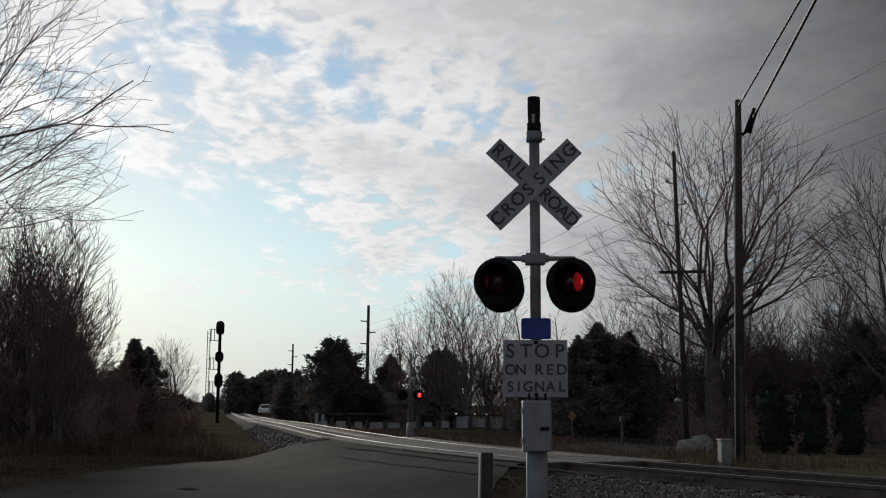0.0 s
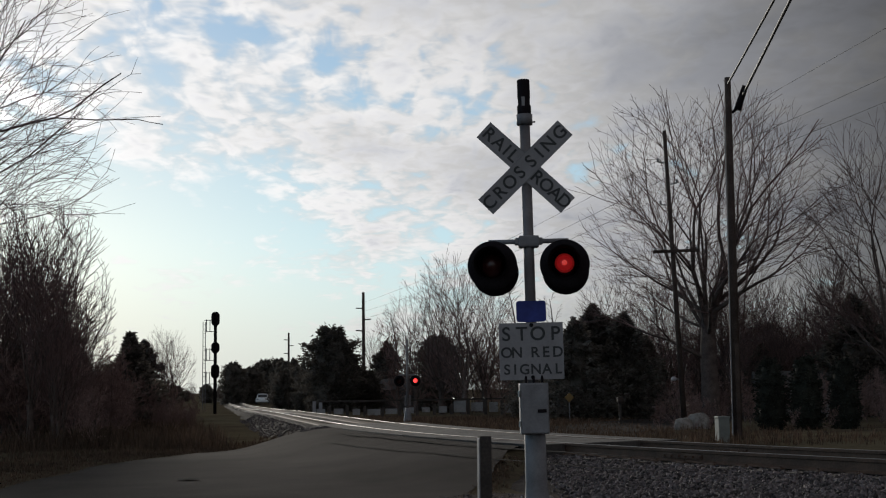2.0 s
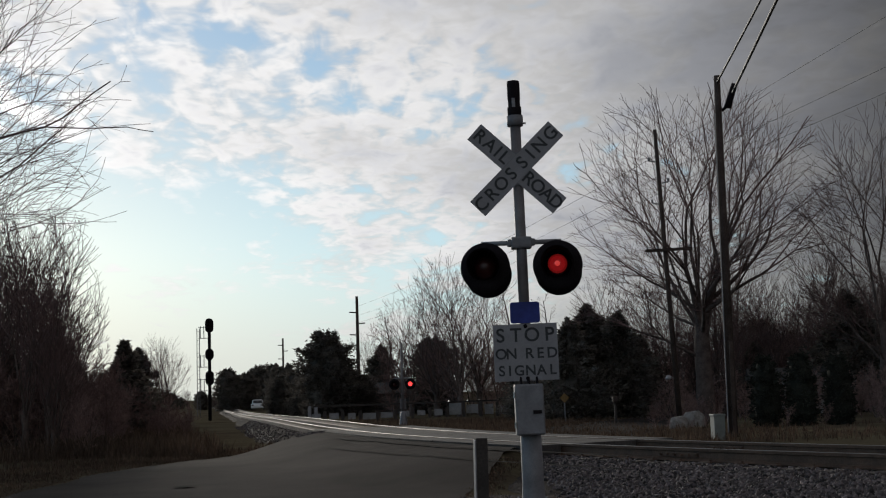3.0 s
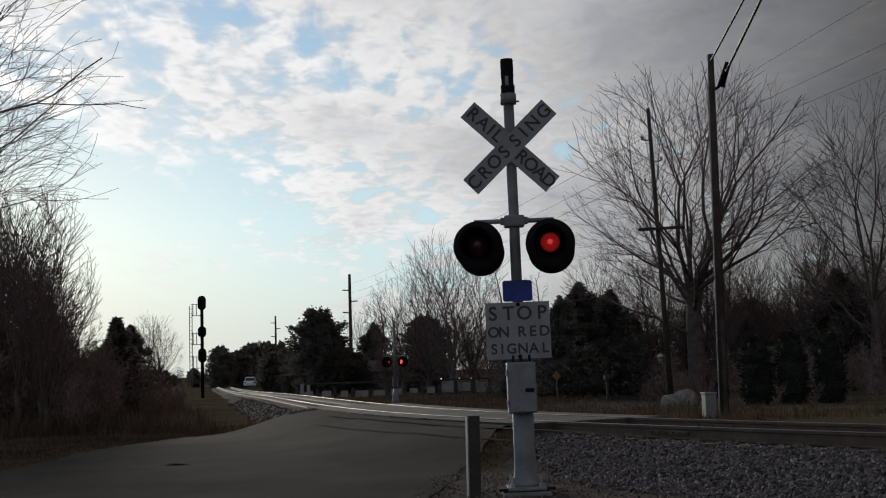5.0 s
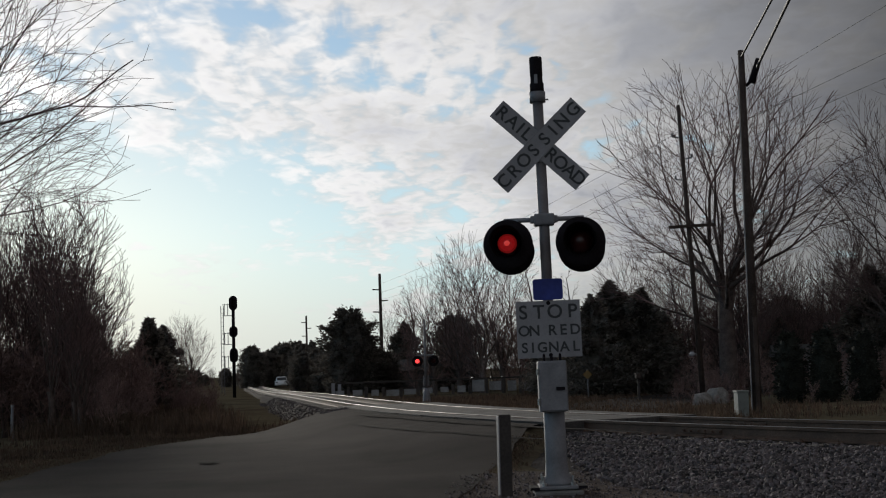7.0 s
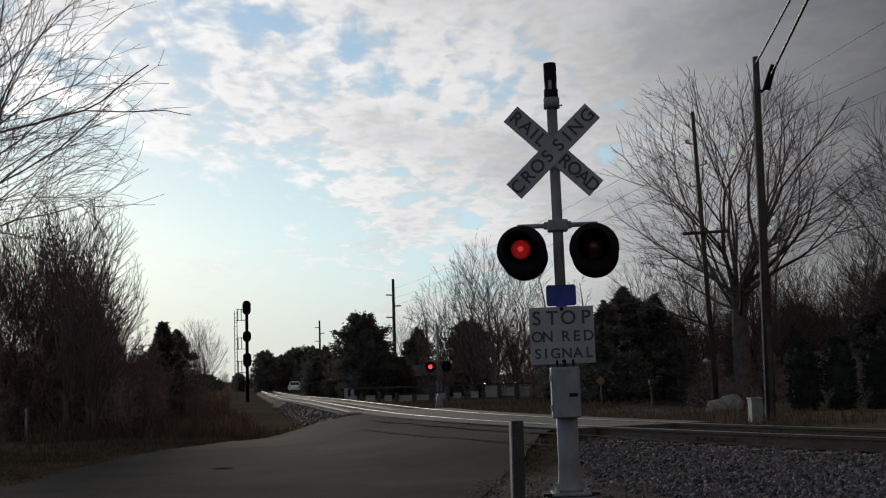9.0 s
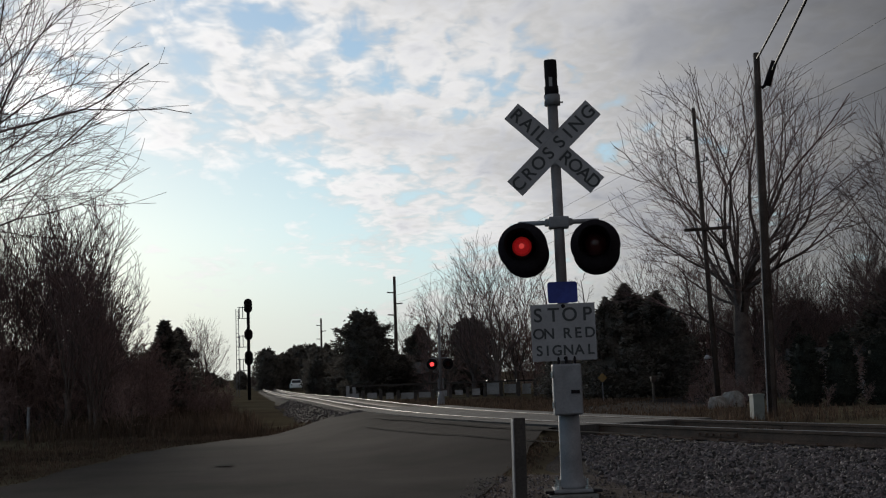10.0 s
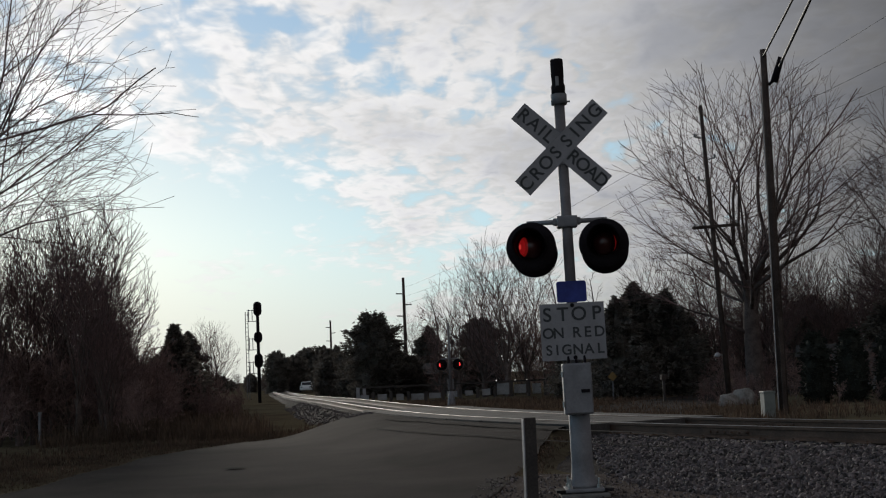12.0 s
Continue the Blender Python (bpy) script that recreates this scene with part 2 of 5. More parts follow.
def rod(bm, a, b, r1, r2=None, seg=12):
    a, b = Vector(a), Vector(b)
    r2 = r1 if r2 is None else r2
    m = Matrix.Translation((a + b) / 2) @ (b - a).to_track_quat("Z", "Y").to_matrix().to_4x4()
    bmesh.ops.create_cone(bm, cap_ends=True, segments=seg, radius1=r1, radius2=r2, depth=(b - a).length, matrix=m)
    return bm


def lathe(bm, profile, seg=28, m=None):
    """Turns (radius, height) pairs round z."""
    m = m or Matrix()
    rings = [[bm.verts.new(m @ Vector((r * math.cos(2 * math.pi * k / seg), r * math.sin(2 * math.pi * k / seg), h))) for k in range(seg)] for r, h in profile]
    for a, b in zip(rings, rings[1:]):
        for k in range(seg):
            bm.faces.new((a[k], a[(k + 1) % seg], b[(k + 1) % seg], b[k]))
    for ring, flip in ((rings[0], True), (rings[-1], False)):
        bm.faces.new(ring[::-1] if flip else ring)
    return bm


def rounded_plate(w, h, t, r, x=0.0, y=0.0, z=0.0, seg=6):
    """An upright plate with round corners, w by h, t thick."""
    bm = bmesh.new()
    ring = []
    for cx, cz, a0 in ((1, 1, 0), (-1, 1, 90), (-1, -1, 180), (1, -1, 270)):
        for k in range(seg + 1):
            a = radians(a0 + 90 * k / seg)
            ring.append((cx * (w / 2 - r) + r * math.cos(a), cz * (h / 2 - r) + r * math.sin(a)))
    front = [bm.verts.new((x + p, y - t / 2, z + q)) for p, q in ring]
    rear = [bm.verts.new((x + p, y + t / 2, z + q)) for p, q in ring]
    n = len(ring)
    for k in range(n):
        bm.faces.new((front[k], rear[k], rear[(k + 1) % n], front[(k + 1) % n]))
    bm.faces.new(front)
    bm.faces.new(rear[::-1])
    bmesh.ops.recalc_face_normals(bm, faces=bm.faces)
    return bm


def tubes(paths, sides):
    """Tapered tubes along paths of (points, radii), as one set of vertices and faces."""
    verts, faces = [], []
    for pts, rad in paths:
        pts = np.asarray(pts, float)
        n = len(pts)
        tan = np.gradient(pts, axis=0)
        tan /= np.linalg.norm(tan, axis=1)[:, None] + 1e-9
        ref = np.array((0.31, 0.95, 0.05)) if abs(tan[0][1]) < 0.8 else np.array((1.0, 0.1, 0.0))
        u = np.cross(tan, ref)
        u /= np.linalg.norm(u, axis=1)[:, None] + 1e-9
        v = np.cross(tan, u)
        base = len(verts)
        for k in range(n):
            for s in range(sides):
                a = 2 * math.pi * s / sides
                verts.append(tuple(pts[k] + rad[k] * (math.cos(a) * u[k] + math.sin(a) * v[k])))
        for k in range(n - 1):
            for s in range(sides):
                q = base + k * sides
                faces.append((q + s, q + (s + 1) % sides, q + sides + (s + 1) % sides, q + sides + s))
        faces.append(tuple(base + (n - 1) * sides + s for s in range(sides)))
    return verts, faces


def spelled(text, spots, z, size, parent, y, material, name="letter"):
    """Raised letters, one object each, at the given places along a board."""
    for ch, x in zip(text, spots):
        lettering(ch, size, parent, pose(x, y, z, 90), material, name, 0.003)


def lettering(text, size, parent, m, material, name="lettering", bold=0.0, track=1.0, wide=1.0, label=""):
    cu = bpy.data.curves.new(name, "FONT")
    cu.body, cu.size, cu.align_x, cu.align_y = text, size, "CENTER", "CENTER"
    cu.extrude, cu.offset, cu.space_character = 0.0015, bold, track
    tmp = new(name, cu)
    bpy.context.view_layer.update()
    me = bpy.data.meshes.new_from_object(tmp.evaluated_get(bpy.context.evaluated_depsgraph_get()))
    bpy.data.objects.remove(tmp)
    me.materials.clear()
    me.materials.append(material)
    me.transform(Matrix.Diagonal((wide, 1, 1, 1)))
    ob = new(name, me)
    ob.parent, ob.matrix_basis = parent, m
    if label:
        ob["label"] = label
    return ob


# ---------------------------------------------------------------- the lie of the land
TRACK_Y = np.arange(-60.0, 420.0, 0.5)
_slope = -0.195 - 0.55 / (1 + np.exp((TRACK_Y - 22) / 5))
TRACK_X = np.concatenate(([0.0], np.cumsum((_slope[1:] + _slope[:-1]) * 0.25)))
TRACK_X += 2.50 - np.interp(21.2, TRACK_Y, TRACK_X)
TRACK_Z = np.interp(TRACK_Y, (-60, 12, 22, 38, 60, 95, 125, 420), (0.54, 0.49, 0.49, 0.48, 0.39, 0.12, 0.0, -0.1))
TRACK_Z = np.convolve(np.pad(TRACK_Z, 12, "edge"), np.ones(25) / 25, "valid")
ROAD_Y = np.arange(-40.0, 140.0, 0.5)
ROAD_X = np.interp(ROAD_Y, (-40, -5, 12, 20, 30, 42, 55, 75, 100, 140), (-3.6, -3.6, -3.5, -2.1, 0.5, 4.2, 9.5, 20, 36, 66))
ROAD_X = np.convolve(np.pad(ROAD_X, 10, "edge"), np.ones(21) / 21, "valid")
ROAD_HALF = 3.2
ROAD_LEFT = ROAD_X - np.interp(ROAD_Y, (10, 17, 23, 28, 30.5, 34, 37, 60), (3.2, 3.7, 5.1, 5.6, 4.8, 4.0, ROAD_HALF + 0.4, ROAD_HALF))


def track_at(y):
    """Centre and rail height of the track at y, and its way."""
    s = (np.interp(y + 0.5, TRACK_Y, TRACK_X) - np.interp(y - 0.5, TRACK_Y, TRACK_X))
    way = Vector((s, 1, 0)).normalized()
    return Vector((np.interp(y, TRACK_Y, TRACK_X), y, np.interp(y, TRACK_Y, TRACK_Z))), way


def ease(v, lo, hi):
    t = np.clip((v - lo) / (hi - lo), 0, 1)
    return t * t * (3 - 2 * t)


def beside_track(x, y):
    tx = np.interp(y, TRACK_Y, TRACK_X)
    s = np.interp(y + 0.5, TRACK_Y, TRACK_X) - np.interp(y - 0.5, TRACK_Y, TRACK_X)
    return (x - tx) / np.sqrt(1 + s * s)


def road_z(x, y):
    lie = 0.06 - 0.30 * ease(y, 22, 48)
    rail = np.interp(y, TRACK_Y, TRACK_Z)
    k = 1 - ease(np.abs(beside_track(x, y)), 1.5, 4.6)
    return lie + (rail - 0.05 - lie) * k


def ground_z(x, y):
    x, y = np.asarray(x, float), np.asarray(y, float)
    lie = 0.06 - 0.30 * ease(y, 22, 48)
    off = np.maximum(x - np.interp(y, ROAD_Y, ROAD_X) - ROAD_HALF, np.interp(y, ROAD_Y, ROAD_LEFT) - x)
    near_road = (1 - ease(off, 0.0, 0.6)) * (y < 130)
    s = np.abs(beside_track(x, y))
    bank = (np.interp(y, TRACK_Y, TRACK_Z) - 0.45 - lie) * (1 - ease(s, 1.2, 2.4))
    wild = lie + np.maximum(bank, -0.2) + 0.05 * np.sin(x * 0.7 + 1.3) * np.sin(y * 0.43) * ease(np.hypot(x, y - 12), 4, 14)
    z = wild + (road_z(x, y) - wild) * near_road - 0.06 * ease(-off, 0.1, 0.8) * (y < 130)
    return z


def gz(x, y):
    return float(ground_z(x, y))


def build_ground():
    xs = np.concatenate(([-2500, -1200, -500, -200, -110], np.arange(-70, -14, 2.0), np.arange(-14, 16, 0.5), np.arange(16, 72, 2.0), [110, 200, 500, 1200, 2500]))
    ys = np.concatenate(([-2500, -900, -300, -100, -45], np.arange(-30, 4, 2.0), np.arange(4, 60, 0.5), np.arange(60, 140, 2.0), [150, 180, 230, 320, 500, 900, 2500]))
    X, Y = np.meshgrid(xs, ys)
    Z = ground_z(X, Y)
    v = np.stack([X.ravel(), Y.ravel(), Z.ravel()], 1)
    n = len(xs)
    i = np.arange((len(ys) - 1) * n).reshape(-1, n)[:, :-1].ravel()
    f = np.stack([i, i + 1, i + n + 1, i + n], 1)
    ob = raw("ground", v, f, M_GRASS, smooth=True)
    tagged(ob, "flat brown and green winter grass verge beside the road", "ground", kind="structure")


build_ground()


def build_road():
    cols = 25
    verts, faces = [], []
    for k, y in enumerate(ROAD_Y):
        l, r = ROAD_LEFT[k], ROAD_X[k] + ROAD_HALF
        l += 0.22 * noise.noise((y * 0.5, 3.0, 1.0))
        r += 0.10 * noise.noise((y * 0.9, 8.0, 1.0))
        for c in range(cols):
            x = l + (r - l) * c / (cols - 1)
            verts.append((x, y, float(road_z(x, y)) + 0.012 + 0.012 * noise.noise((x * 0.4, y * 0.4, 0))))
    for k in range(len(ROAD_Y) - 1):
        for c in range(cols - 1):
            q = k * cols + c
            faces.append((q, q + 1, q + cols + 1, q + cols))
    return raw("road", verts, faces, M_ASPHALT, smooth=True)


road = build_road()
tagged(road, "worn grey asphalt road rising to the level crossing", "road", kind="structure")


# ---------------------------------------------------------------- the railway
def sweep(profile, y0, y1, step, side=0.0, dz=0.0):
    """A closed profile of (across, up from the rail head) along the track."""
    verts, faces = [], []
    ys = np.arange(y0, y1 + 1e-6, step)
    n = len(profile)
    for y in ys:
        c, w = track_at(y)
        a = Vector((w.y, -w.x, 0))
        for o, h in profile:
            p = c + a * (o + side)
            verts.append((p.x, p.y, c.z + h + dz))
    for k in range(len(ys) - 1):
        for s in range(n):
            faces.append((k * n + s, k * n + (s + 1) % n, (k + 1) * n + (s + 1) % n, (k + 1) * n + s))
    faces.append(tuple(range(n))[::-1])
    faces.append(tuple((len(ys) - 1) * n + s for s in range(n)))
    return verts, faces


RAIL_FOOT = ((-0.07, -0.18), (0.07, -0.18), (0.07, -0.168), (0.012, -0.145), (0.010, -0.052), (0.036, -0.042), (0.036, -0.004),
             (-0.036, -0.004), (-0.036, -0.042), (-0.010, -0.052), (-0.012, -0.145), (-0.07, -0.168))
RAIL_HEAD = ((-0.034, -0.0045), (0.034, -0.0045), (0.030, 0.0), (-0.030, 0.0))


def build_track():
    bed = raw("ballast_bed", *sweep(((-4.6, -0.50), (-2.6, -0.33), (-1.42, -0.22), (-1.2, -0.205), (1.2, -0.205), (1.42, -0.22), (2.5, -0.80)), -40, 22, 1.0), M_BALLAST)
    far_bed = raw("ballast_bed", *sweep(((-2.5, -0.80), (-1.42, -0.22), (-1.2, -0.205), (1.2, -0.205), (1.42, -0.22), (2.5, -0.80)), 22, 400, 1.0), M_BALLAST)
    tagged(far_bed, "grey crushed stone ballast bed beyond the crossing", "ballast", kind="structure")
    tagged(bed, "grey crushed stone ballast bed under the railway track", "ballast", kind="structure")
    track = empty("railway_track", Matrix(), "single railway track with rusty rails, polished heads and timber sleepers", "track")
    for side in (-0.755, 0.755):
        rail = raw("rail", *sweep(RAIL_FOOT, -40, 400, 1.0, side), M_RAIL, track)
        raw("rail_head", *sweep(RAIL_HEAD, -40, 400, 1.0, side), M_RAILTOP, rail, "polished bright running surface")
    bm = box(bmesh.new(), 2.6, 0.23, 0.18, bevel=0.012)
    tie = None
    rng = random.Random(5)
    rest_v, rest_f = [], []
    for k in range(420):
        y = 4.0 + 0.52 * k
        c, w = track_at(y)
        m = Matrix.Translation((c.x, c.y, c.z - 0.272)) @ pose(rng.uniform(-0.03, 0.03), 0, 0, 0, 0, math.degrees(math.atan2(-w.x, w.y)) + rng.uniform(-1.2, 1.2))
        if k < 110:
            if tie is None:
                tie = part("sleeper", bm, M_TIE, track, at=m)
            else:
                o = new("sleeper", tie.data)
                o.parent, o.matrix_basis = track, m
        else:
            q = len(rest_v)
            for dx, dy, dz in ((-1.3, -.11, -.09), (1.3, -.11, -.09), (1.3, .11, -.09), (-1.3, .11, -.09), (-1.3, -.11, .09), (1.3, -.11, .09), (1.3, .11, .09), (-1.3, .11, .09)):
                rest_v.append(tuple(m @ Vector((dx, dy, dz))))
            rest_f += [(q + 4, q + 5, q + 6, q + 7), (q, q + 1, q + 5, q + 4), (q + 1, q + 2, q + 6, q + 5), (q + 2, q + 3, q + 7, q + 6), (q + 3, q, q + 4, q + 7)]
    tagged(raw("far_sleepers", rest_v, rest_f, M_TIE, track), kind="stuff")
    # spike plates under the near rail
    plate = box(bmesh.new(), 0.34, 0.19, 0.018, bevel=0.003)
    rod(plate, (0.10, 0.05, 0), (0.10, 0.05, 0.035), 0.018, seg=6)
    rod(plate, (-0.10, -0.05, 0), (-0.10, -0.05, 0.035), 0.018, seg=6)
    first = None
    for k in range(46):
        y = 4.0 + 0.52 * k
        c, w = track_at(y)
        a = Vector((w.y, -w.x, 0))
        for side in (-0.755, 0.755):
            p = c + a * side
            m = Matrix.Translation((p.x, p.y, c.z - 0.178)) @ pose(0, 0, 0, 0, 0, math.degrees(math.atan2(-w.x, w.y)))
            if first is None:
                first = part("tie_plate", plate, M_RAIL, track, at=m)
            else:
                o = new("tie_plate", first.data)
                o.parent, o.matrix_basis = track, m
    # rail joint bars
    for y, side in ((18.1, -0.755), (18.7, 0.755)):
        c, w = track_at(y)
        a = Vector((w.y, -w.x, 0))
        p = c + a * (side - 0.022)
        bm = box(bmesh.new(), 0.022, 0.80, 0.065, bevel=0.006)
        for k in range(6):
            rod(bm, (-0.01, -0.38 + 0.152 * k, 0), (-0.045, -0.38 + 0.152 * k, 0), 0.017, seg=6)
        part("joint_bar", bm, M_RAIL, track, at=Matrix.Translation((p.x, p.y, c.z - 0.098)) @ pose(0, 0, 0, 0, 0, math.degrees(math.atan2(-w.x, w.y))))
    return track


build_track()


def build_crossing():
    """Panels between and beside the rails where the road goes over."""
    thing = empty("crossing_surface", Matrix(), "worn grey panels of the level crossing between the rails", "crossing", kind="structure")
    first = {}
    for lane, (o0, o1) in enumerate(((-1.42, -0.845), (-0.645, -0.01), (0.01, 0.645), (0.845, 1.42))):
        for k in range(8):
            y = 21.4 + 1.74 * k
            c, w = track_at(y)
            a = Vector((w.y, -w.x, 0))
            p = c + a * (o0 + o1) / 2
            wide = round(o1 - o0, 3)
            m = Matrix.Translation((p.x, p.y, c.z - 0.092)) @ pose(0, 0, 0, 0, 0, math.degrees(math.atan2(-w.x, w.y)))
            if wide not in first:
                first[wide] = part("panel", box(bmesh.new(), wide, 1.82, 0.17, bevel=0.012), M_PANEL, thing, at=m)
            else:
                q = new("panel", first[wide].data)
                q.parent, q.matrix_basis = thing, m


build_crossing()


# ---------------------------------------------------------------- the near crossing signal
def lamp_unit(parent, x, z, y=0.0, turn=0.0, hot=None, lit=None, rear=False):
    """A flashing lamp: background disc with a hood and a round lens that turns its lit half to the road."""
    back = Matrix.Translation((x, y, z)) @ pose(0, 0, 0, 0, 0, turn) @ pose(0, 0, 0, 90)
    bm = bmesh.new()
    lathe(bm, ((0.02, -0.10), (0.10, -0.10), (0.13, -0.03), (0.260, -0.012), (0.265, 0.0), (0.260, 0.010), (0.12, 0.012), (0.115, -0.01), (0.01, -0.012)), 40)
    board = part("backboard", bm, M_BLACK, parent, "round matt black background disc", back, True)
    if rear:
        # a second lamp, back to back, faces the other way
        other = bmesh.new()
        lathe(other, ((0.02, 0.16), (0.10, 0.16), (0.12, 0.38), (0.250, 0.392), (0.256, 0.405), (0.250, 0.418), (0.01, 0.42)), 40)
        rear_board = part("rear_backboard", other, M_BLACK, parent, "matt black disc of the lamp that faces away", Matrix.Translation((x, y, z - 0.040)) @ pose(0, 0, 0, 0, 0, turn) @ pose(0, 0, 0, -90), True)
        part("rear_hood", lathe(bmesh.new(), ((0.150, 0.42), (0.168, 0.70), (0.162, 0.70), (0.144, 0.425)), 24), M_BLACK, rear_board, "", None, True)
    bm = bmesh.new()
    seg, r0, r1, deep = 40, 0.150, 0.168, 0.36
    rings = []
    for k in range(seg + 1):
        a = radians(-52) + radians(284) * k / seg
        cut = deep * (0.42 + 0.58 * max(0.0, min(1.0, (math.sin(a) + 0.75) / 1.1)))
        row = []
        for r, h in ((r0, 0.008), (r1, cut), (r1 + 0.006, cut), (r0 + 0.006, 0.008)):
            row.append(bm.verts.new((r * math.cos(a), r * math.sin(a), h)))
        rings.append(row)
    for p, q in zip(rings, rings[1:]):
        for s in range(4):
            bm.faces.new((p[s], q[s], q[(s + 1) % 4], p[(s + 1) % 4]))
    bm.faces.new(rings[0][::-1])
    bm.faces.new(rings[-1])
    part("hood", bm, M_BLACK, board, "long black visor round the lens", Matrix(), True)
    bm = bmesh.new()
    bmesh.ops.create_uvsphere(bm, u_segments=32, v_segments=28, radius=0.13)
    for f in bm.faces:
        c = f.calc_center_median()
        q = c.normalized().z
        f.material_index = 0 if q < 0.66 else 1 if q < 0.80 else 2 if q < 0.985 else 3
        f.smooth = True
    lens = part("lens", bm, (M_LENS_OFF, lit or M_LENS_RIM, lit or M_LENS_ON, hot or M_LENS_HOT), board, "round red signal lens", pose(0, 0, 0.02))
    return lens


LENSES = []


def crossing_signal():
    thing = empty("crossing_signal", pose(1.0, 12.96, 0.10, 0, -0.6, 0), "grey flashing-light level crossing signal with crossbuck on a bolted base", "crossing signal")
    # local z is height over the base
    bm = box(bmesh.new(), 0.50, 0.50, 0.16, z=-0.07, bevel=0.02)
    part("foundation", bm, M_CONCRETE, thing, "low concrete footing")
    bm = bmesh.new()
    box(bm, 0.40, 0.40, 0.035, z=0.04, bevel=0.006)
    lathe(bm, ((0.165, 0.055), (0.16, 0.09), (0.125, 0.16), (0.115, 0.30), (0.112, 0.84), (0.10, 0.86)), 24)
    base = part("junction_base", bm, M_GALV, thing, "grey steel pedestal", None, True)
    for sx in (-0.15, 0.15):
        for sy in (-0.15, 0.15):
            b = rod(bmesh.new(), (sx, sy, 0.03), (sx, sy, 0.16), 0.014, seg=8)
            rod(b, (sx, sy, 0.058), (sx, sy, 0.090), 0.030, seg=6)
            part("anchor_bolt", b, M_BOLT, base, "bright anchor bolt")
    for sx in (-0.215, 0.215):
        part("foot_plate", box(bmesh.new(), 0.16, 0.30, 0.03, x=sx, y=-0.04, z=0.036, bevel=0.005), M_BLACK, base, "dark steel foot")
    mast = rod(bmesh.new(), (0, 0, 0.80), (0, 0, 4.24), 0.0575, seg=24)
    part("mast", mast, M_ALU, thing, "weathered aluminium mast", None, True)
    # bell on top
    bm = lathe(bmesh.new(), ((0.06, 4.20), (0.075, 4.205), (0.076, 4.34), (0.066, 4.35), (0.066, 4.42), (0.069, 4.43), (0.069, 4.615), (0.066, 4.63), (0.02, 4.64)), 28)
    top = part("bell", bm, M_BLACK, thing, "dark cylindrical electronic bell", None, True)
    part("collar", lathe(bmesh.new(), ((0.06, 4.13), (0.086, 4.135), (0.088, 4.245), (0.06, 4.25)), 24), M_GALV, top, "", None, True)
    bm = box(bmesh.new(), 0.035, 0.012, 0.10, x=-0.012, y=-0.072, z=4.38, bevel=0.002)
    part("bell_label", bm, M_WHITE, top, "pale grille plate")
    rod_bm = rod(bmesh.new(), (0.08, -0.02, 4.16), (0.115, -0.02, 4.16), 0.010, seg=8)
    part("clamp_screw", rod_bm, M_BOLT, top)
    # crossbuck
    for name, ang, y in (("crossbuck_blade", -43.8, -0.066), ("crossbuck_blade", 43.8, -0.072)):
        bm = box(bmesh.new(), 1.22, 0.003, 0.225, bevel=0.0)
        blade = part(name, bm, M_WHITE, thing, "weathered white board with black capitals", Matrix.Translation((-0.01, y, 3.655)) @ pose(0, 0, 0, 0, -ang, 0) )
        for s, (ex, ez, w, h) in enumerate(((0, 0.110, 1.22, 0.006), (0, -0.110, 1.22, 0.006), (-0.607, 0, 0.006, 0.22), (0.607, 0, 0.006, 0.22))):
            part("edge_strip", box(bmesh.new(), w, 0.002, h, x=ex, y=-0.0025, z=ez), M_GALV, blade)
        if ang < 0:
            spelled("RAILROAD", (-0.53, -0.385, -0.275, -0.18, 0.165, 0.295, 0.425, 0.55), 0, 0.195, blade, -0.0035, M_INK)
        else:
            spelled("CROSSING", (-0.545, -0.39, -0.235, -0.085, 0.085, 0.215, 0.355, 0.53), 0, 0.195, blade, -0.0035, M_INK)
    for z in (3.50, 3.81):
        bm = box(bmesh.new(), 0.15, 0.012, 0.05, y=-0.058, z=z)
        part("clamp", bm, M_GALV, thing)
    # lamp arm
    bm = rod(bmesh.new(), (-0.43, 0, 2.86), (0.43, 0, 2.86), 0.026, seg=14)
    for sx in (-0.385, 0.385):
        rod(bm, (sx, 0, 2.875), (sx, 0, 2.70), 0.022, seg=10)
        rod(bm, (sx, 0, 2.70), (sx, -0.06, 2.56), 0.03, seg=10)
    arm = part("lamp_arm", bm, M_GALV, thing, "grey pipe arm carrying two lamps", None, True)
    bm = box(bmesh.new(), 0.22, 0.17, 0.125, z=2.855, bevel=0.02)
    box(bm, 0.30, 0.10, 0.075, z=2.86, bevel=0.015)
    part("arm_clamp", bm, M_GALV, arm, "cast clamp box round the mast")
    for sx in (-0.40, 0.37):
        LENSES.append((lamp_unit(thing, sx, 2.597, -0.10, turn=-7.0, rear=True), sx < 0, 0.02, 0.50))
    # signs
    bm = rounded_plate(0.315, 0.225, 0.004, 0.028, -0.002, -0.068, 2.105)
    part("blue_plate", bm, M_BLUE, thing, "small blue emergency notice plate")
    bm = box(bmesh.new(), 0.68, 0.004, 0.60, x=-0.012, y=-0.068, z=1.685)
    sign = part("stop_sign_board", bm, M_WHITE, thing, "weathered white notice board with black capitals")
    spelled("STOP", (-0.275, -0.11, 0.06, 0.245), 1.862, 0.205, sign, -0.0715, M_INK)
    spelled("ONRED", (-0.275, -0.165, 0.025, 0.14, 0.265), 1.668, 0.155, sign, -0.0715, M_INK)
    spelled("SIGNAL", (-0.275, -0.19, -0.09, 0.03, 0.145, 0.265), 1.490, 0.150, sign, -0.0715, M_INK)
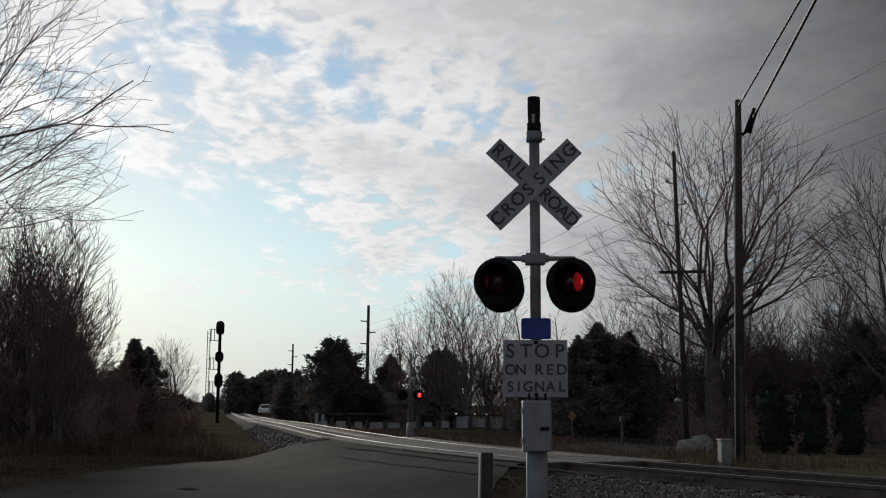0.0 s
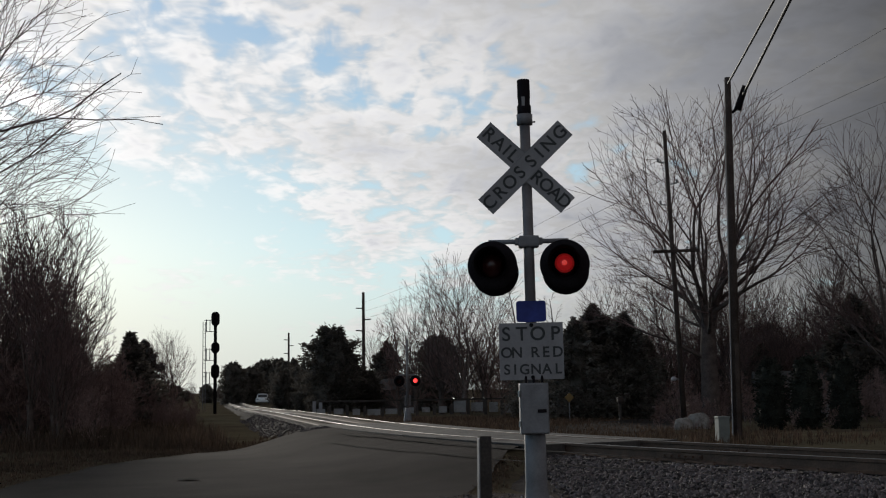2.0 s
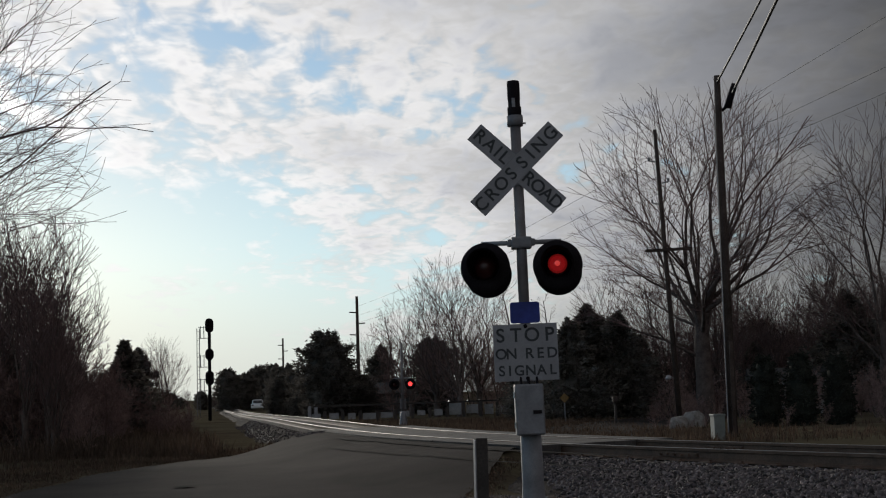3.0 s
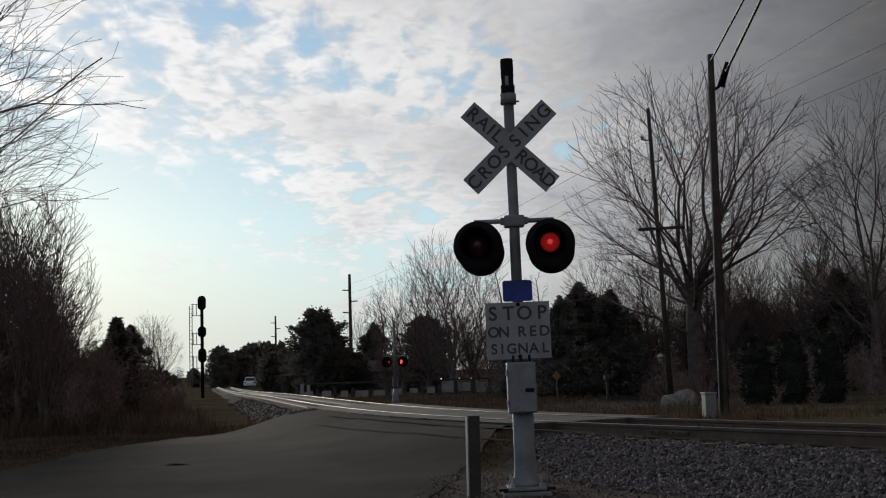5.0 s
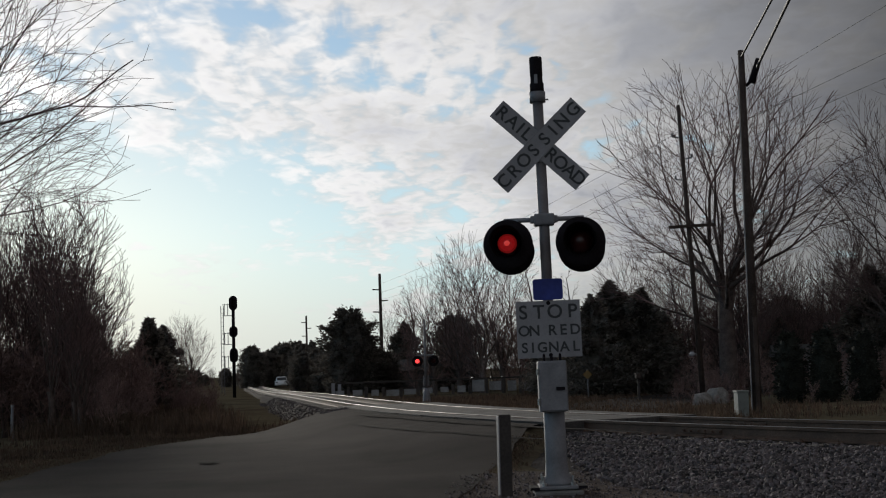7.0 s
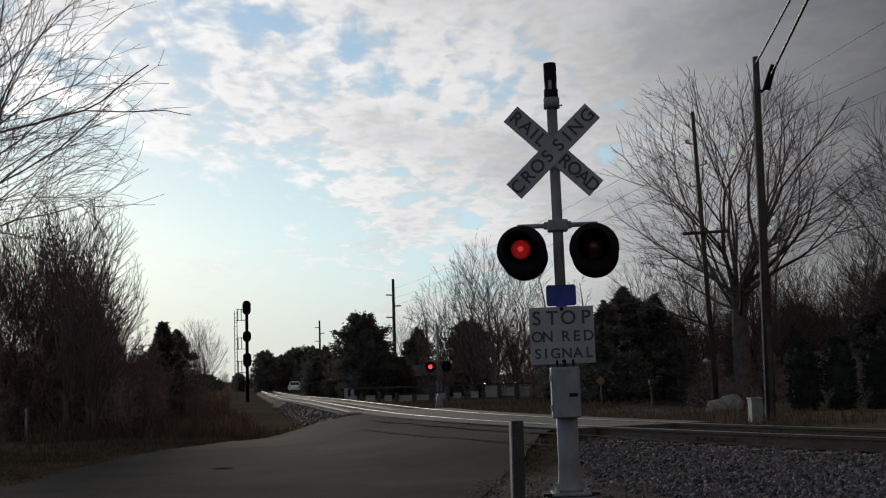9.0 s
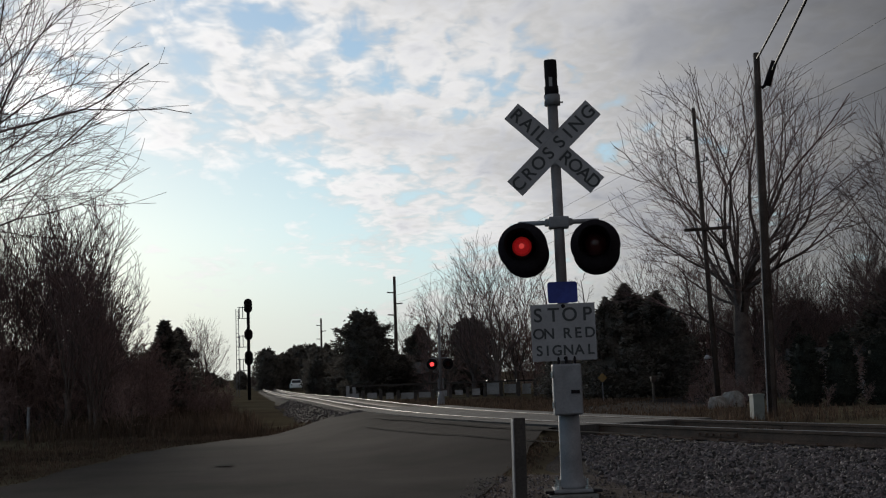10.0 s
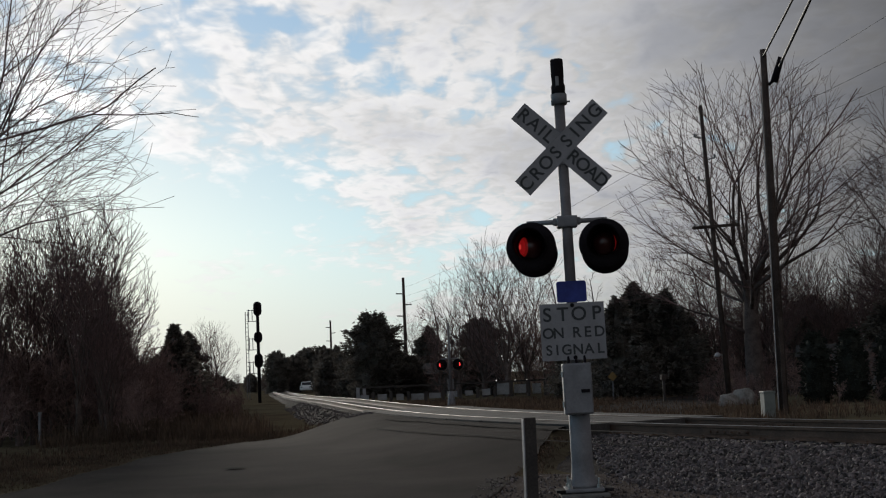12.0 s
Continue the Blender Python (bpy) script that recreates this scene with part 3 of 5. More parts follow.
    for z in (1.96, 1.41):
        bm = lathe(bmesh.new(), ((0.022, 0.0), (0.022, 0.012), (0.006, 0.016)), 10, pose(-0.005, -0.070, z, 90))
        part("sign_bolt", bm, M_BLACK, sign)
    for z in (1.90, 1.47):
        part("sign_strap", box(bmesh.new(), 0.17, 0.010, 0.04, y=-0.060, z=z), M_GALV, sign)
    # relay case
    bm = box(bmesh.new(), 0.30, 0.20, 0.53, x=-0.01, y=-0.13, z=1.085, bevel=0.018)
    case = part("relay_case", bm, M_GALV, thing, "grey steel case on the mast")
    part("case_door", box(bmesh.new(), 0.275, 0.016, 0.50, x=-0.01, y=-0.236, z=1.085, bevel=0.006), M_GALV, case)
    part("latch", box(bmesh.new(), 0.09, 0.02, 0.035, x=0.065, y=-0.25, z=1.06, bevel=0.004), M_BLACK, case, "dark latch")
    for z in (0.93, 1.24):
        part("hinge", rod(bmesh.new(), (-0.165, -0.225, z - 0.03), (-0.165, -0.225, z + 0.03), 0.014, seg=8), M_BOLT, case)
    for sx in (-0.08, 0.0, 0.09):
        part("conduit", rod(bmesh.new(), (sx, -0.10, 1.34), (sx, -0.05, 1.44), 0.014, seg=8), M_BLACK, case)
    return thing


crossing_signal()


def short_post():
    x, y = 0.45, 12.80
    thing = empty("marker_post", pose(x, y, 0.10, 0, 0.5, 8), "short weathered timber post beside the signal base", "post")
    bm = box(bmesh.new(), 0.122, 0.122, 0.90, z=0.36, bevel=0.008)
    part("stake", bm, M_WOOD, thing)
    # sunlight on the left edge, put in as a thin paler strip
    part("edge_plate", box(bmesh.new(), 0.012, 0.126, 0.86, x=-0.066, z=0.36, bevel=0.003), M_GALV, thing, "pale strip standing in for the sunlit left edge")


short_post()


# ---------------------------------------------------------------- trees
def grow(rng, start, way, length, radius, level, spec, out):
    """One branch and all that springs from it; out[level] gathers (points, radii)."""
    n = spec["points"][level]
    pts, rad = [np.array(start, float)], [radius]
    d = np.array(way, float)
    d /= np.linalg.norm(d)
    wob, rise = spec["wobble"][level], spec["rise"][level]
    for k in range(1, n):
        d = d + np.array([rng.gauss(0, wob), rng.gauss(0, wob), rng.gauss(0, wob) + rise])
        d /= np.linalg.norm(d)
        pts.append(pts[-1] + d * length / (n - 1))
        rad.append(max(spec["thin"], radius * (1 - (1 - spec["taper"]) * k / (n - 1))))
    out[level].append((pts, rad))
    if level + 1 >= len(spec["kids"]) + 1:
        return
    count = spec["kids"][level]
    lo = spec["from"][level]
    for j in range(count):
        u = lo + (1 - lo) * (j + rng.random()) / count
        i = min(n - 2, int(u * (n - 1)))
        f = u * (n - 1) - i
        p = pts[i] * (1 - f) + pts[i + 1] * f
        r = rad[i] * (1 - f) + rad[i + 1] * f
        t = pts[i + 1] - pts[i]
        t /= np.linalg.norm(t)
        ref = np.array([rng.gauss(0, 1), rng.gauss(0, 1), rng.gauss(0, 1)])
        s = ref - t * ref.dot(t)
        s /= np.linalg.norm(s) + 1e-9
        ang = radians(rng.uniform(*spec["angle"][level]))
        nd = t * math.cos(ang) + s * math.sin(ang)
        if nd[2] < -0.05 and level < 2:
            nd[2] = abs(nd[2]) * 0.5
        nl = length * spec["ratio"][level] * (1.0 - spec["short"] * u) * rng.uniform(0.7, 1.15)
        grow(rng, p, nd, nl, max(spec["thin"], min(r * 0.75, r * spec["slim"])), level + 1, spec, out)


STEM = dict(points=(11, 7, 5, 4), wobble=(0.035, 0.07, 0.085, 0.09), rise=(0.02, 0.06, 0.03, 0.0), kids=(16, 6, 4), ratio=(0.36, 0.55, 0.75),
            angle=((14, 40), (15, 38), (15, 40)), thin=0.0055, taper=0.14, slim=0.5, short=0.62)
STEM["from"] = (0.22, 0.15, 0.1)
BRUSH = dict(points=(8, 6, 5, 3), wobble=(0.06, 0.12, 0.16, 0.2), rise=(0.02, 0.05, 0.03, 0.0), kids=(14, 9, 6), ratio=(0.62, 0.5, 0.5),
             angle=((15, 50), (20, 55), (25, 60)), thin=0.007, taper=0.15, slim=0.55, short=0.4)
BRUSH["from"] = (0.02, 0.1, 0.1)
def bare_tree(seed, height, spec, trunk_share, radius, width, label, category="tree", twig=M_TWIG, split=2, lean=(0, 0), name="bare_tree"):
    """A leafless tree at the origin: trunk with limbs, and a crown of branches and twigs."""
    rng = random.Random(seed)
    out = [[] for _ in range(len(spec["kids"]) + 1)]
    grow(rng, (0, 0, -0.15), (lean[0], lean[1], 1), height * trunk_share, radius, 0, spec, out)
    top = max(p[2] for lev in out for pts, _ in lev for p in pts)
    half = np.percentile([math.hypot(p[0], p[1]) for lev in out for pts, _ in lev for p in pts], 97)
    k, kw = height / top, width / 2 / half
    for lev in out:
        for i, (pts, rad) in enumerate(lev):
            lev[i] = ([np.array((p[0] * kw, p[1] * kw, p[2] * k)) for p in pts], rad)
    thing = empty(name, Matrix(), label, category)
    tv, tf = [], []
    for lev in range(split):
        v, f = tubes(out[lev], 7 if lev == 0 else 5)
        f = [tuple(i + len(tv) for i in q) for q in f]
        tv += v
        tf += f
    raw("trunk", tv, tf, M_BARK, thing, smooth=True)
    cv, cf = [], []
    for lev in range(split, len(out)):
        v, f = tubes(out[lev], 3)
        f = [tuple(i + len(cv) for i in q) for q in f]
        cv += v
        cf += f
    raw("crown", cv, cf, twig, thing, "fine leafless branches and twigs")
    return thing


def fork_tree(seed, height, width, fork, radius, limbs, label, widest=0.55, depth=5, tilts=(3, 70), thin=0.0065, rise=0.05, category="tree", droop=0.0):
    """A leafless tree whose limbs leave the trunk near the fork and part in two again and again, with side twigs, up to a rounded crown."""
    rng = random.Random(seed)
    wood, fine = [], []

    def side_way(t, ang):
        ref = np.array([rng.gauss(0, 1), rng.gauss(0, 1), rng.gauss(0, 1)])
        q = ref - t * ref.dot(t)
        q /= np.linalg.norm(q) + 1e-9
        return t * math.cos(ang) + q * math.sin(ang), q

    mid, rv, rh = height * widest, height * (1 - widest), width / 2

    def outside(p):
        wavy = 1.0 + 0.07 * math.sin(3 * math.atan2(p[1], p[0]) + seed) + 0.05 * math.sin(p[2] * 1.3 + seed)
        return (math.hypot(p[0], p[1]) / rh) ** 2 + ((p[2] - mid) / (rv if p[2] > mid else mid * 0.9)) ** 2 > wavy * rng.uniform(0.86, 1.1)

    def branch(p, d, length, r, level):
        n = 5 if level > 1 else 4
        pts, rad = [p], [r]
        end = max(thin, r * 0.74)
        for k in range(1, n):
            if outside(pts[-1]):
                break
            lift = rise if level > 1 else rise - droop
            d = d + np.array([rng.gauss(0, 0.055), rng.gauss(0, 0.055), rng.gauss(0, 0.05) + lift * (1 - d[2])])
            d = d / np.linalg.norm(d)
            pts.append(pts[-1] + d * length / (n - 1))
            rad.append(r + (end - r) * k / (n - 1) if level else max(0.6 * thin, r * (1 - 0.4 * k / (n - 1))))
        n = len(pts)
        if n < 2:
            return
        (wood if level >= depth - 1 else fine).append((pts, rad))
        if level < 1 or outside(pts[-1]):
            return
        ang = radians(rng.uniform(9, 24))
        way, q = side_way(d, ang)
        share = rng.uniform(0.35, 1.0)
        branch(pts[-1], way, length * rng.uniform(0.72, 0.92), max(thin, end * 0.86), level - 1)
        other = d * math.cos(ang * 1.5) - q * math.sin(ang * 1.5)
        branch(pts[-1], other, length * (0.45 + 0.42 * share), max(thin, end * (0.5 + 0.3 * share)), level - 1)
        if level >= 2:
            for _ in range(1 if level >= depth - 1 else 2):
                k = rng.randrange((n + 1) // 2, n) if level >= depth - 1 else rng.randrange(1, n)
                t = pts[k] - pts[k - 1]
                way, _ = side_way(t / np.linalg.norm(t), radians(rng.uniform(28, 58)))
                if way[2] < -0.1:
                    way[2] *= -0.5
                branch(pts[k], way, length * rng.uniform(0.45, 0.75), max(thin, rad[k] * 0.42), level - 2)

    n = 6
    pts = [np.array((rng.gauss(0, 0.05) * k / n, rng.gauss(0, 0.05) * k / n, -0.2 + (fork * 1.25 + 0.2) * k / (n - 1))) for k in range(n)]
    trunk = [(pts, [radius * (1.25 - 0.5 * k / (n - 1)) for k in range(n)])]
    for j in range(limbs):
        az = 2.39996 * j + rng.uniform(-0.4, 0.4)
        tilt = radians(tilts[0] + (tilts[1] - tilts[0]) * ((j + 0.5) / limbs) ** 0.85 + rng.uniform(-4, 4))
        way = np.array((math.sin(tilt) * math.cos(az), math.sin(tilt) * math.sin(az), math.cos(tilt)))
        start = np.array((0, 0, fork * rng.uniform(0.62, 1.24)))
        reach = 1.0
        while reach < 40:
            p = start + way * reach
            if (math.hypot(p[0], p[1]) / rh) ** 2 + ((p[2] - mid) / (rv if p[2] > mid else mid * 0.9)) ** 2 > 1:
                break
            reach += 0.1
        total = sum(0.80 ** k for k in range(depth + 1))
        branch(start, way, reach * rng.uniform(1.0, 1.2) / total, radius * rng.uniform(0.24, 0.42) * (0.55 + 0.45 * min(1.0, reach / (height - fork))), depth)
    thing = empty("bare_tree", Matrix(), label, category)
    tv, tf = [], []
    for paths, sides in ((trunk, 9), (wood, 5)):
        v, f = tubes(paths, sides)
        tf += [tuple(i + len(tv) for i in q) for q in f]
        tv += v
    raw("trunk", tv, tf, M_BARK, thing, smooth=True)
    raw("crown", *tubes(fine, 3), M_TWIG, thing, "fine leafless branches and twigs")
    return thing


def place(ob, x, y, turn=0.0, size=1.0, dz=-0.05):
    ob.matrix_basis = pose(x, y, gz(x, y) + dz, 0, 0, turn) @ Matrix.Diagonal((size, size, size, 1))
    return ob


def again(ob, x, y, turn=0.0, size=1.0, dz=-0.05):
    o = copy_thing(ob, pose(x, y, gz(x, y) + dz, 0, 0, turn))
    o.scale = (size, size, size)
    return o


def foliage(rng, count, shape, size, boughs):
    """Leaf sprays gathered on boughs: shape(u, a) gives the radius at share u of the height; all in unit height."""
    verts, faces = [], []
    each = max(6, count // boughs)
    for _ in range(boughs):
        u0 = rng.random() ** 1.2
        a0 = rng.uniform(0, 2 * math.pi)
        reach = shape(u0, a0) * rng.uniform(0.72, 1.18)
        rise = rng.uniform(-0.10, 0.30)
        fat = 0.10 + 0.28 * (1 - u0)
        for _ in range(each):
            f = 1 - 0.75 * rng.random() ** 1.5
            r = reach * f
            a = a0 + rng.gauss(0, fat * 0.9)
            c = np.array((r * math.cos(a), r * math.sin(a), max(0.0, u0 + rise * r + rng.gauss(0, 0.022))))
            out = np.array((math.cos(a) + rng.gauss(0, 0.5), math.sin(a) + rng.gauss(0, 0.5), rng.uniform(-0.5, 0.7)))
            t = np.array((rng.gauss(0, 1), rng.gauss(0, 1), rng.gauss(0, 1)))
            t -= out * t.dot(out) / out.dot(out)
            t /= np.linalg.norm(t) + 1e-9
            s = size * rng.uniform(0.45, 1.3)
            o = out / np.linalg.norm(out)
            q = len(verts)
            verts += [tuple(c - t * s * 0.30), tuple(c + o * s * 0.5 - t * s * 0.18), tuple(c + o * s * 1.1), tuple(c + o * s * 0.45 + t * s * 0.22), tuple(c + t * s * 0.30)]
            faces.append((q, q + 1, q + 2, q + 3, q + 4))
    return verts, faces


def core(shape, inner, seg=14, rows=12):
    """The shaded inside of a dense crown."""
    verts, faces = [], []
    for k in range(rows + 1):
        u = 0.02 + 0.95 * k / rows
        for s in range(seg):
            a = 2 * math.pi * s / seg
            r = shape(u, a) * inner
            verts.append((r * math.cos(a), r * math.sin(a), u))
    for k in range(rows):
        for s in range(seg):
            faces.append((k * seg + s, k * seg + (s + 1) % seg, (k + 1) * seg + (s + 1) % seg, (k + 1) * seg + s))
    faces.append(tuple(range(seg))[::-1])
    faces.append(tuple(rows * seg + s for s in range(seg)))
    return verts, faces


def evergreen(seed, height, width, kind, label, count=5200, material=M_NEEDLE, name="evergreen_tree"):
    rng = random.Random(seed)
    ph = [rng.uniform(0, 6.3) for _ in range(6)]

    def shape(u, a):
        wavy = 1 + 0.16 * math.sin(3 * a + ph[0] + 5 * u) + 0.12 * math.sin(5 * a + ph[1] - 9 * u) + 0.10 * math.sin(23 * u + ph[2] + 2 * a)
        if kind == "column":
            body = min(1.0, 0.62 + 2.6 * u) * math.sqrt(max(0.0, 1 - max(0, (u - 0.25) / 0.76) ** 2.4))
            wavy = 1 + 0.35 * (wavy - 1)
        elif kind == "round":
            body = math.sqrt(max(0.0, 1 - ((u - 0.42) / 0.585) ** 2)) * 0.97
        else:
            body = (1 - u) ** 0.82 * min(1.0, 0.55 + 3 * u) * (1 + 0.13 * math.sin(40 * u + ph[3]))
        return max(0.006, body * wavy) * width / height / 2

    thing = empty(name, Matrix(), label, "evergreen")
    leaf = {"column": 0.034, "round": 0.055, "cone": 0.06}[kind] * (3.2 if kind == "column" else 2.3) / max(2.5, height * 0.6)
    v, f = foliage(rng, count, shape, max(0.024, leaf), {"column": 420, "round": 260, "cone": 230}[kind])
    cv, cf = core(shape, {"column": 0.86, "round": 0.62, "cone": 0.5}[kind])
    f = f + [tuple(i + len(v) for i in q) for q in cf]
    v = np.array(v + cv) * height
    raw("crown", v, f, material, thing, "dense dark green foliage")
    part("trunk", rod(bmesh.new(), (0, 0, -0.1), (0, 0, height * 0.9), width * 0.05, 0.01, 8), M_BARK, thing)
    return thing


# the tall spreading tree behind the poles, and its neighbours
big = place(fork_tree(21, 16.6, 14.0, 4.6, 0.40, 17, "tall leafless spreading tree with many ascending limbs", 0.52, 6, (2, 76), 0.0085), 12.95, 58.7, 205)
side_tree = place(fork_tree(35, 14.4, 7.6, 3.4, 0.22, 12, "leafless tree with fine ascending branches near the houses", 0.55, 6, (2, 58), 0.0080), 19.4, 52.5, 60)
back = bare_tree(47, 12.0, STEM, 0.95, 0.20, 5.0, "slender leafless tree among the far woodland", split=2)
place(back, 6.0, 92, 0, 0.8)
again(back, -3.2, 92, 300, 0.68)
multi = fork_tree(52, 11.6, 6.4, 1.8, 0.20, 13, "leafless many-stemmed tree in front of the far woodland", 0.62, 5, (2, 46), 0.0095, 0.06)
place(multi, 1.6, 79, 0, 1.0)
again(multi, 0.1, 82, 100, 0.93)
again(multi, 3.0, 83, 250, 0.96)
again(multi, -1.7, 86, 20, 0.80)
again(multi, 17.0, 72, 200, 0.95)
again(multi, 22.0, 66, 40, 0.95)
again(multi, 25.5, 60, 300, 1.0)
again(multi, 10.5, 76, 155, 0.82)
again(multi, -19.6, 89, 20, 0.60)
again(multi, -20.9, 94, 80, 0.62)
again(multi, -7.0, 132, 80, 0.8)
for x, y, a, s in ((14.5, 80, 10, 0.75), (19.5, 78, 80, 0.8), (24, 75, 150, 0.8), (28, 70, 210, 0.85), (31, 64, 300, 0.9), (8.0, 84, 30, 0.7), (29, 78, 77, .8), (21, 84, 12, .8)):
    again(back, x, y, a, s)

# evergreens
spruce = place(evergreen(3, 6.4, 6.0, "cone", "dark spruce with ragged outline", 20000), 8.1, 64.5, 0, 0.92)
again(spruce, 9.0, 66.0, 70, 0.85)
again(spruce, -4.7, 110.0, 140, 0.92)
again(spruce, 11.5, 68.0, 200, 0.68)
again(spruce, 4.9, 68, 30, 0.55)
again(spruce, -21.8, 90, 30, 0.86)
yew = place(evergreen(8, 6.6, 4.6, "round", "large rounded dark evergreen beside the track", 22000), -8.3, 94.5, 0, 1.0, -0.2)
again(spruce, 7.0, 62.5, 100, 0.82, -0.2)
again(spruce, 9.6, 63.5, 250, 0.86, -0.2)
again(spruce, 6.1, 66.0, 310, 0.72, -0.2)
for x, y, a, s in ((-11.2, 104, 40, 0.55), (-7.0, 99, 90, 0.6), (-5.6, 96, 0, 0.50), (-13.5, 118, 80, 0.62), (-16, 126, 160, 0.60), (-14.0, 110, 200, 0.5), (-17.2, 140, 20, 0.66), (-19.0, 150, 260, 0.74),
                   (-27.5, 186, 120, 0.85), (-28.4, 168, 310, 0.90), (-26.5, 172, 310, 0.80), (-20.0, 155, 50, 0.66), (-17.0, 145, 50, 0.62), (-33, 200, 10, 0.7), (-37, 230, 80, 0.6), (-45, 280, 150, 0.6)):
    again(yew, x, y, a, s, -0.2)
arbor = evergreen(14, 2.55, 1.10, "column", "clipped dark columnar cedar in a garden row", 6000, M_CEDAR, "columnar_cedar")
place(arbor, 11.75, 43.5)
tagged(arbor, group="row of cedars")
again(arbor, 12.9, 43.2, 80, 1.02)
again(arbor, 14.1, 42.8, 160, 0.97)

# bare trees and dark evergreens round the houses
for x, y, a, z in ((18.6, 67, 15, 0.72), (20.4, 64, 95, 0.66), (22.2, 68, 170, 0.76), (24.0, 66, 240, 0.70), (25.6, 69, 300, 0.8), (19.6, 71, 60, 0.78), (23.0, 73, 30, 0.82), (26.6, 72, 200, 0.8), (16.8, 69, 130, 0.66), (21.2, 61, 280, 0.60)):
    again(multi, x, y, a, z)
for x, y, a, z in ((20.6, 60.5, 40, 0.95), (22.0, 63.5, 130, 0.88), (17.4, 66, 200, 0.62)):
    again(spruce, x, y, a, z, -0.2)

# the tree line behind the lane beside the track
for x, y, a, z in ((-23.2, 181, 15, 0.92), (-24.6, 187, 95, 1.0), (-26.0, 183, 170, 0.9), (-27.3, 190, 240, 1.0), (-29.0, 194, 300, 0.86), (-21.6, 176, 60, 0.9), (-30.6, 204, 30, 0.8)):
    again(yew, x, y, a, z, -0.2)
for x, y, a, z in ((-25.2, 194, 0, 1.08), (-22.4, 188, 120, 1.05), (-28.2, 198, 210, 0.98)):
    again(spruce, x, y, a, z, -0.2)

# the wood on the other side of the road
thin = place(fork_tree(61, 8.4, 3.0, 1.1, 0.11, 8, "thin leafless many-stemmed sapling at the edge of the wood", 0.62, 5, (1, 22), 0.0082, 0.07), -12.1, 38.5)
thin2 = place(fork_tree(67, 8.0, 2.6, 1.4, 0.10, 7, "slender leafless sapling at the edge of the wood", 0.66, 5, (1, 20), 0.0082, 0.07), -11.9, 41.0, 0, 0.8)
rng_w = random.Random(9)
for k in range(44):
    y = rng_w.uniform(34, 56)
    x = -y * 0.292 - rng_w.uniform(0.2, 7.2)
    again(thin if k % 2 else thin2, x, y, rng_w.uniform(0, 360), rng_w.uniform(0.78, 1.08) * (0.84 + 0.011 * (y - 20)) * (0.66 if x > -y * 0.292 - 1.0 else 1.0))
shrub = place(bare_tree(71, 3.6, dict(BRUSH), 0.9, 0.04, 2.6, "tangled leafless brush at the edge of the wood", "shrub", M_BRUSH, 1, name="shrub"), -11.4, 40.0)
for k in range(105):
    y = rng_w.uniform(33, 60)
    x = -y * 0.272 - rng_w.uniform(-0.5, 6.5)
    again(shrub, x, y, rng_w.uniform(0, 360), rng_w.uniform(0.45, 1.0))
holly = place(evergreen(18, 4.2, 3.4, "cone", "dark ragged evergreen in the wood", 8000, M_NEEDLE), -13.3, 42.5)
for k in range(6):
    y = rng_w.uniform(42, 60)
    x = -y * 0.290 - rng_w.uniform(0.6, 6.0)
    again(holly, x, y, rng_w.uniform(0, 360), rng_w.uniform(0.62, 1.05), -0.3)
for k in range(14):
    y = rng_w.uniform(62, 100)
    x = -y * 0.262 - rng_w.uniform(0.3, 5.0)
    again(holly if k % 3 else shrub, x, y, rng_w.uniform(0, 360), rng_w.uniform(0.7, 1.1), -0.3)
# an evergreen and reddish brush at the wood's far end
again(holly, -13.9, 55, 75, 1.02, -0.1)
for x, y, z in ((-12.6, 54, 0.75), (-12.0, 56, 0.62), (-13.0, 52, 0.78), (-14.6, 54, 0.95), (-13.6, 57, 1.0), (-11.7, 52, 0.5), (-11.2, 49, 0.42), (-10.6, 47, 0.38), (-14.8, 58, 1.1)):
    again(shrub, x, y, rng_w.uniform(0, 360), z)
# the far wood behind the houses and along the line
for k in range(34):
    y = rng_w.uniform(74, 108)
    x = y * rng_w.uniform(-0.045, 0.46)
    again(shrub, x, y, rng_w.uniform(0, 360), rng_w.uniform(0.9, 1.7))
for k in range(13):
    y = rng_w.uniform(84, 112)
    x = y * (-0.04 + 0.50 * (k + rng_w.random()) / 13)
    again(holly if k % 2 else yew, x, y, rng_w.uniform(0, 360), rng_w.uniform(0.55, 0.95), -0.3)
for k in range(40):
    y = rng_w.uniform(64, 100)
    x = y * (0.15 + 0.34 * (k + rng_w.random()) / 40)
    again((multi, back, thin, multi)[k % 4], x, y, rng_w.uniform(0, 360), rng_w.uniform(0.55, 0.85) * (1.2 if k % 4 == 2 else 1))
for k in range(22):
    y = rng_w.uniform(68, 96)
    x = y * (0.10 + 0.40 * (k + rng_w.random()) / 44)
    again(shrub, x, y, rng_w.uniform(0, 360), rng_w.uniform(1.0, 1.8))
for k in range(12):
    y = rng_w.uniform(84, 104)
    again(shrub, y * rng_w.uniform(-0.03, 0.09), y, rng_w.uniform(0, 360), rng_w.uniform(1.2, 2.0))
for k in range(34):
    y = rng_w.uniform(170, 330)
    again((yew, multi)[k % 2], -y * rng_w.uniform(0.165, 0.225), y, rng_w.uniform(0, 360), rng_w.uniform(0.28, 0.5), -0.2)
for k in range(26):
    y = rng_w.uniform(44, 72)
    again(shrub, -y * rng_w.uniform(0.198, 0.265), y, rng_w.uniform(0, 360), rng_w.uniform(0.22, 0.5))
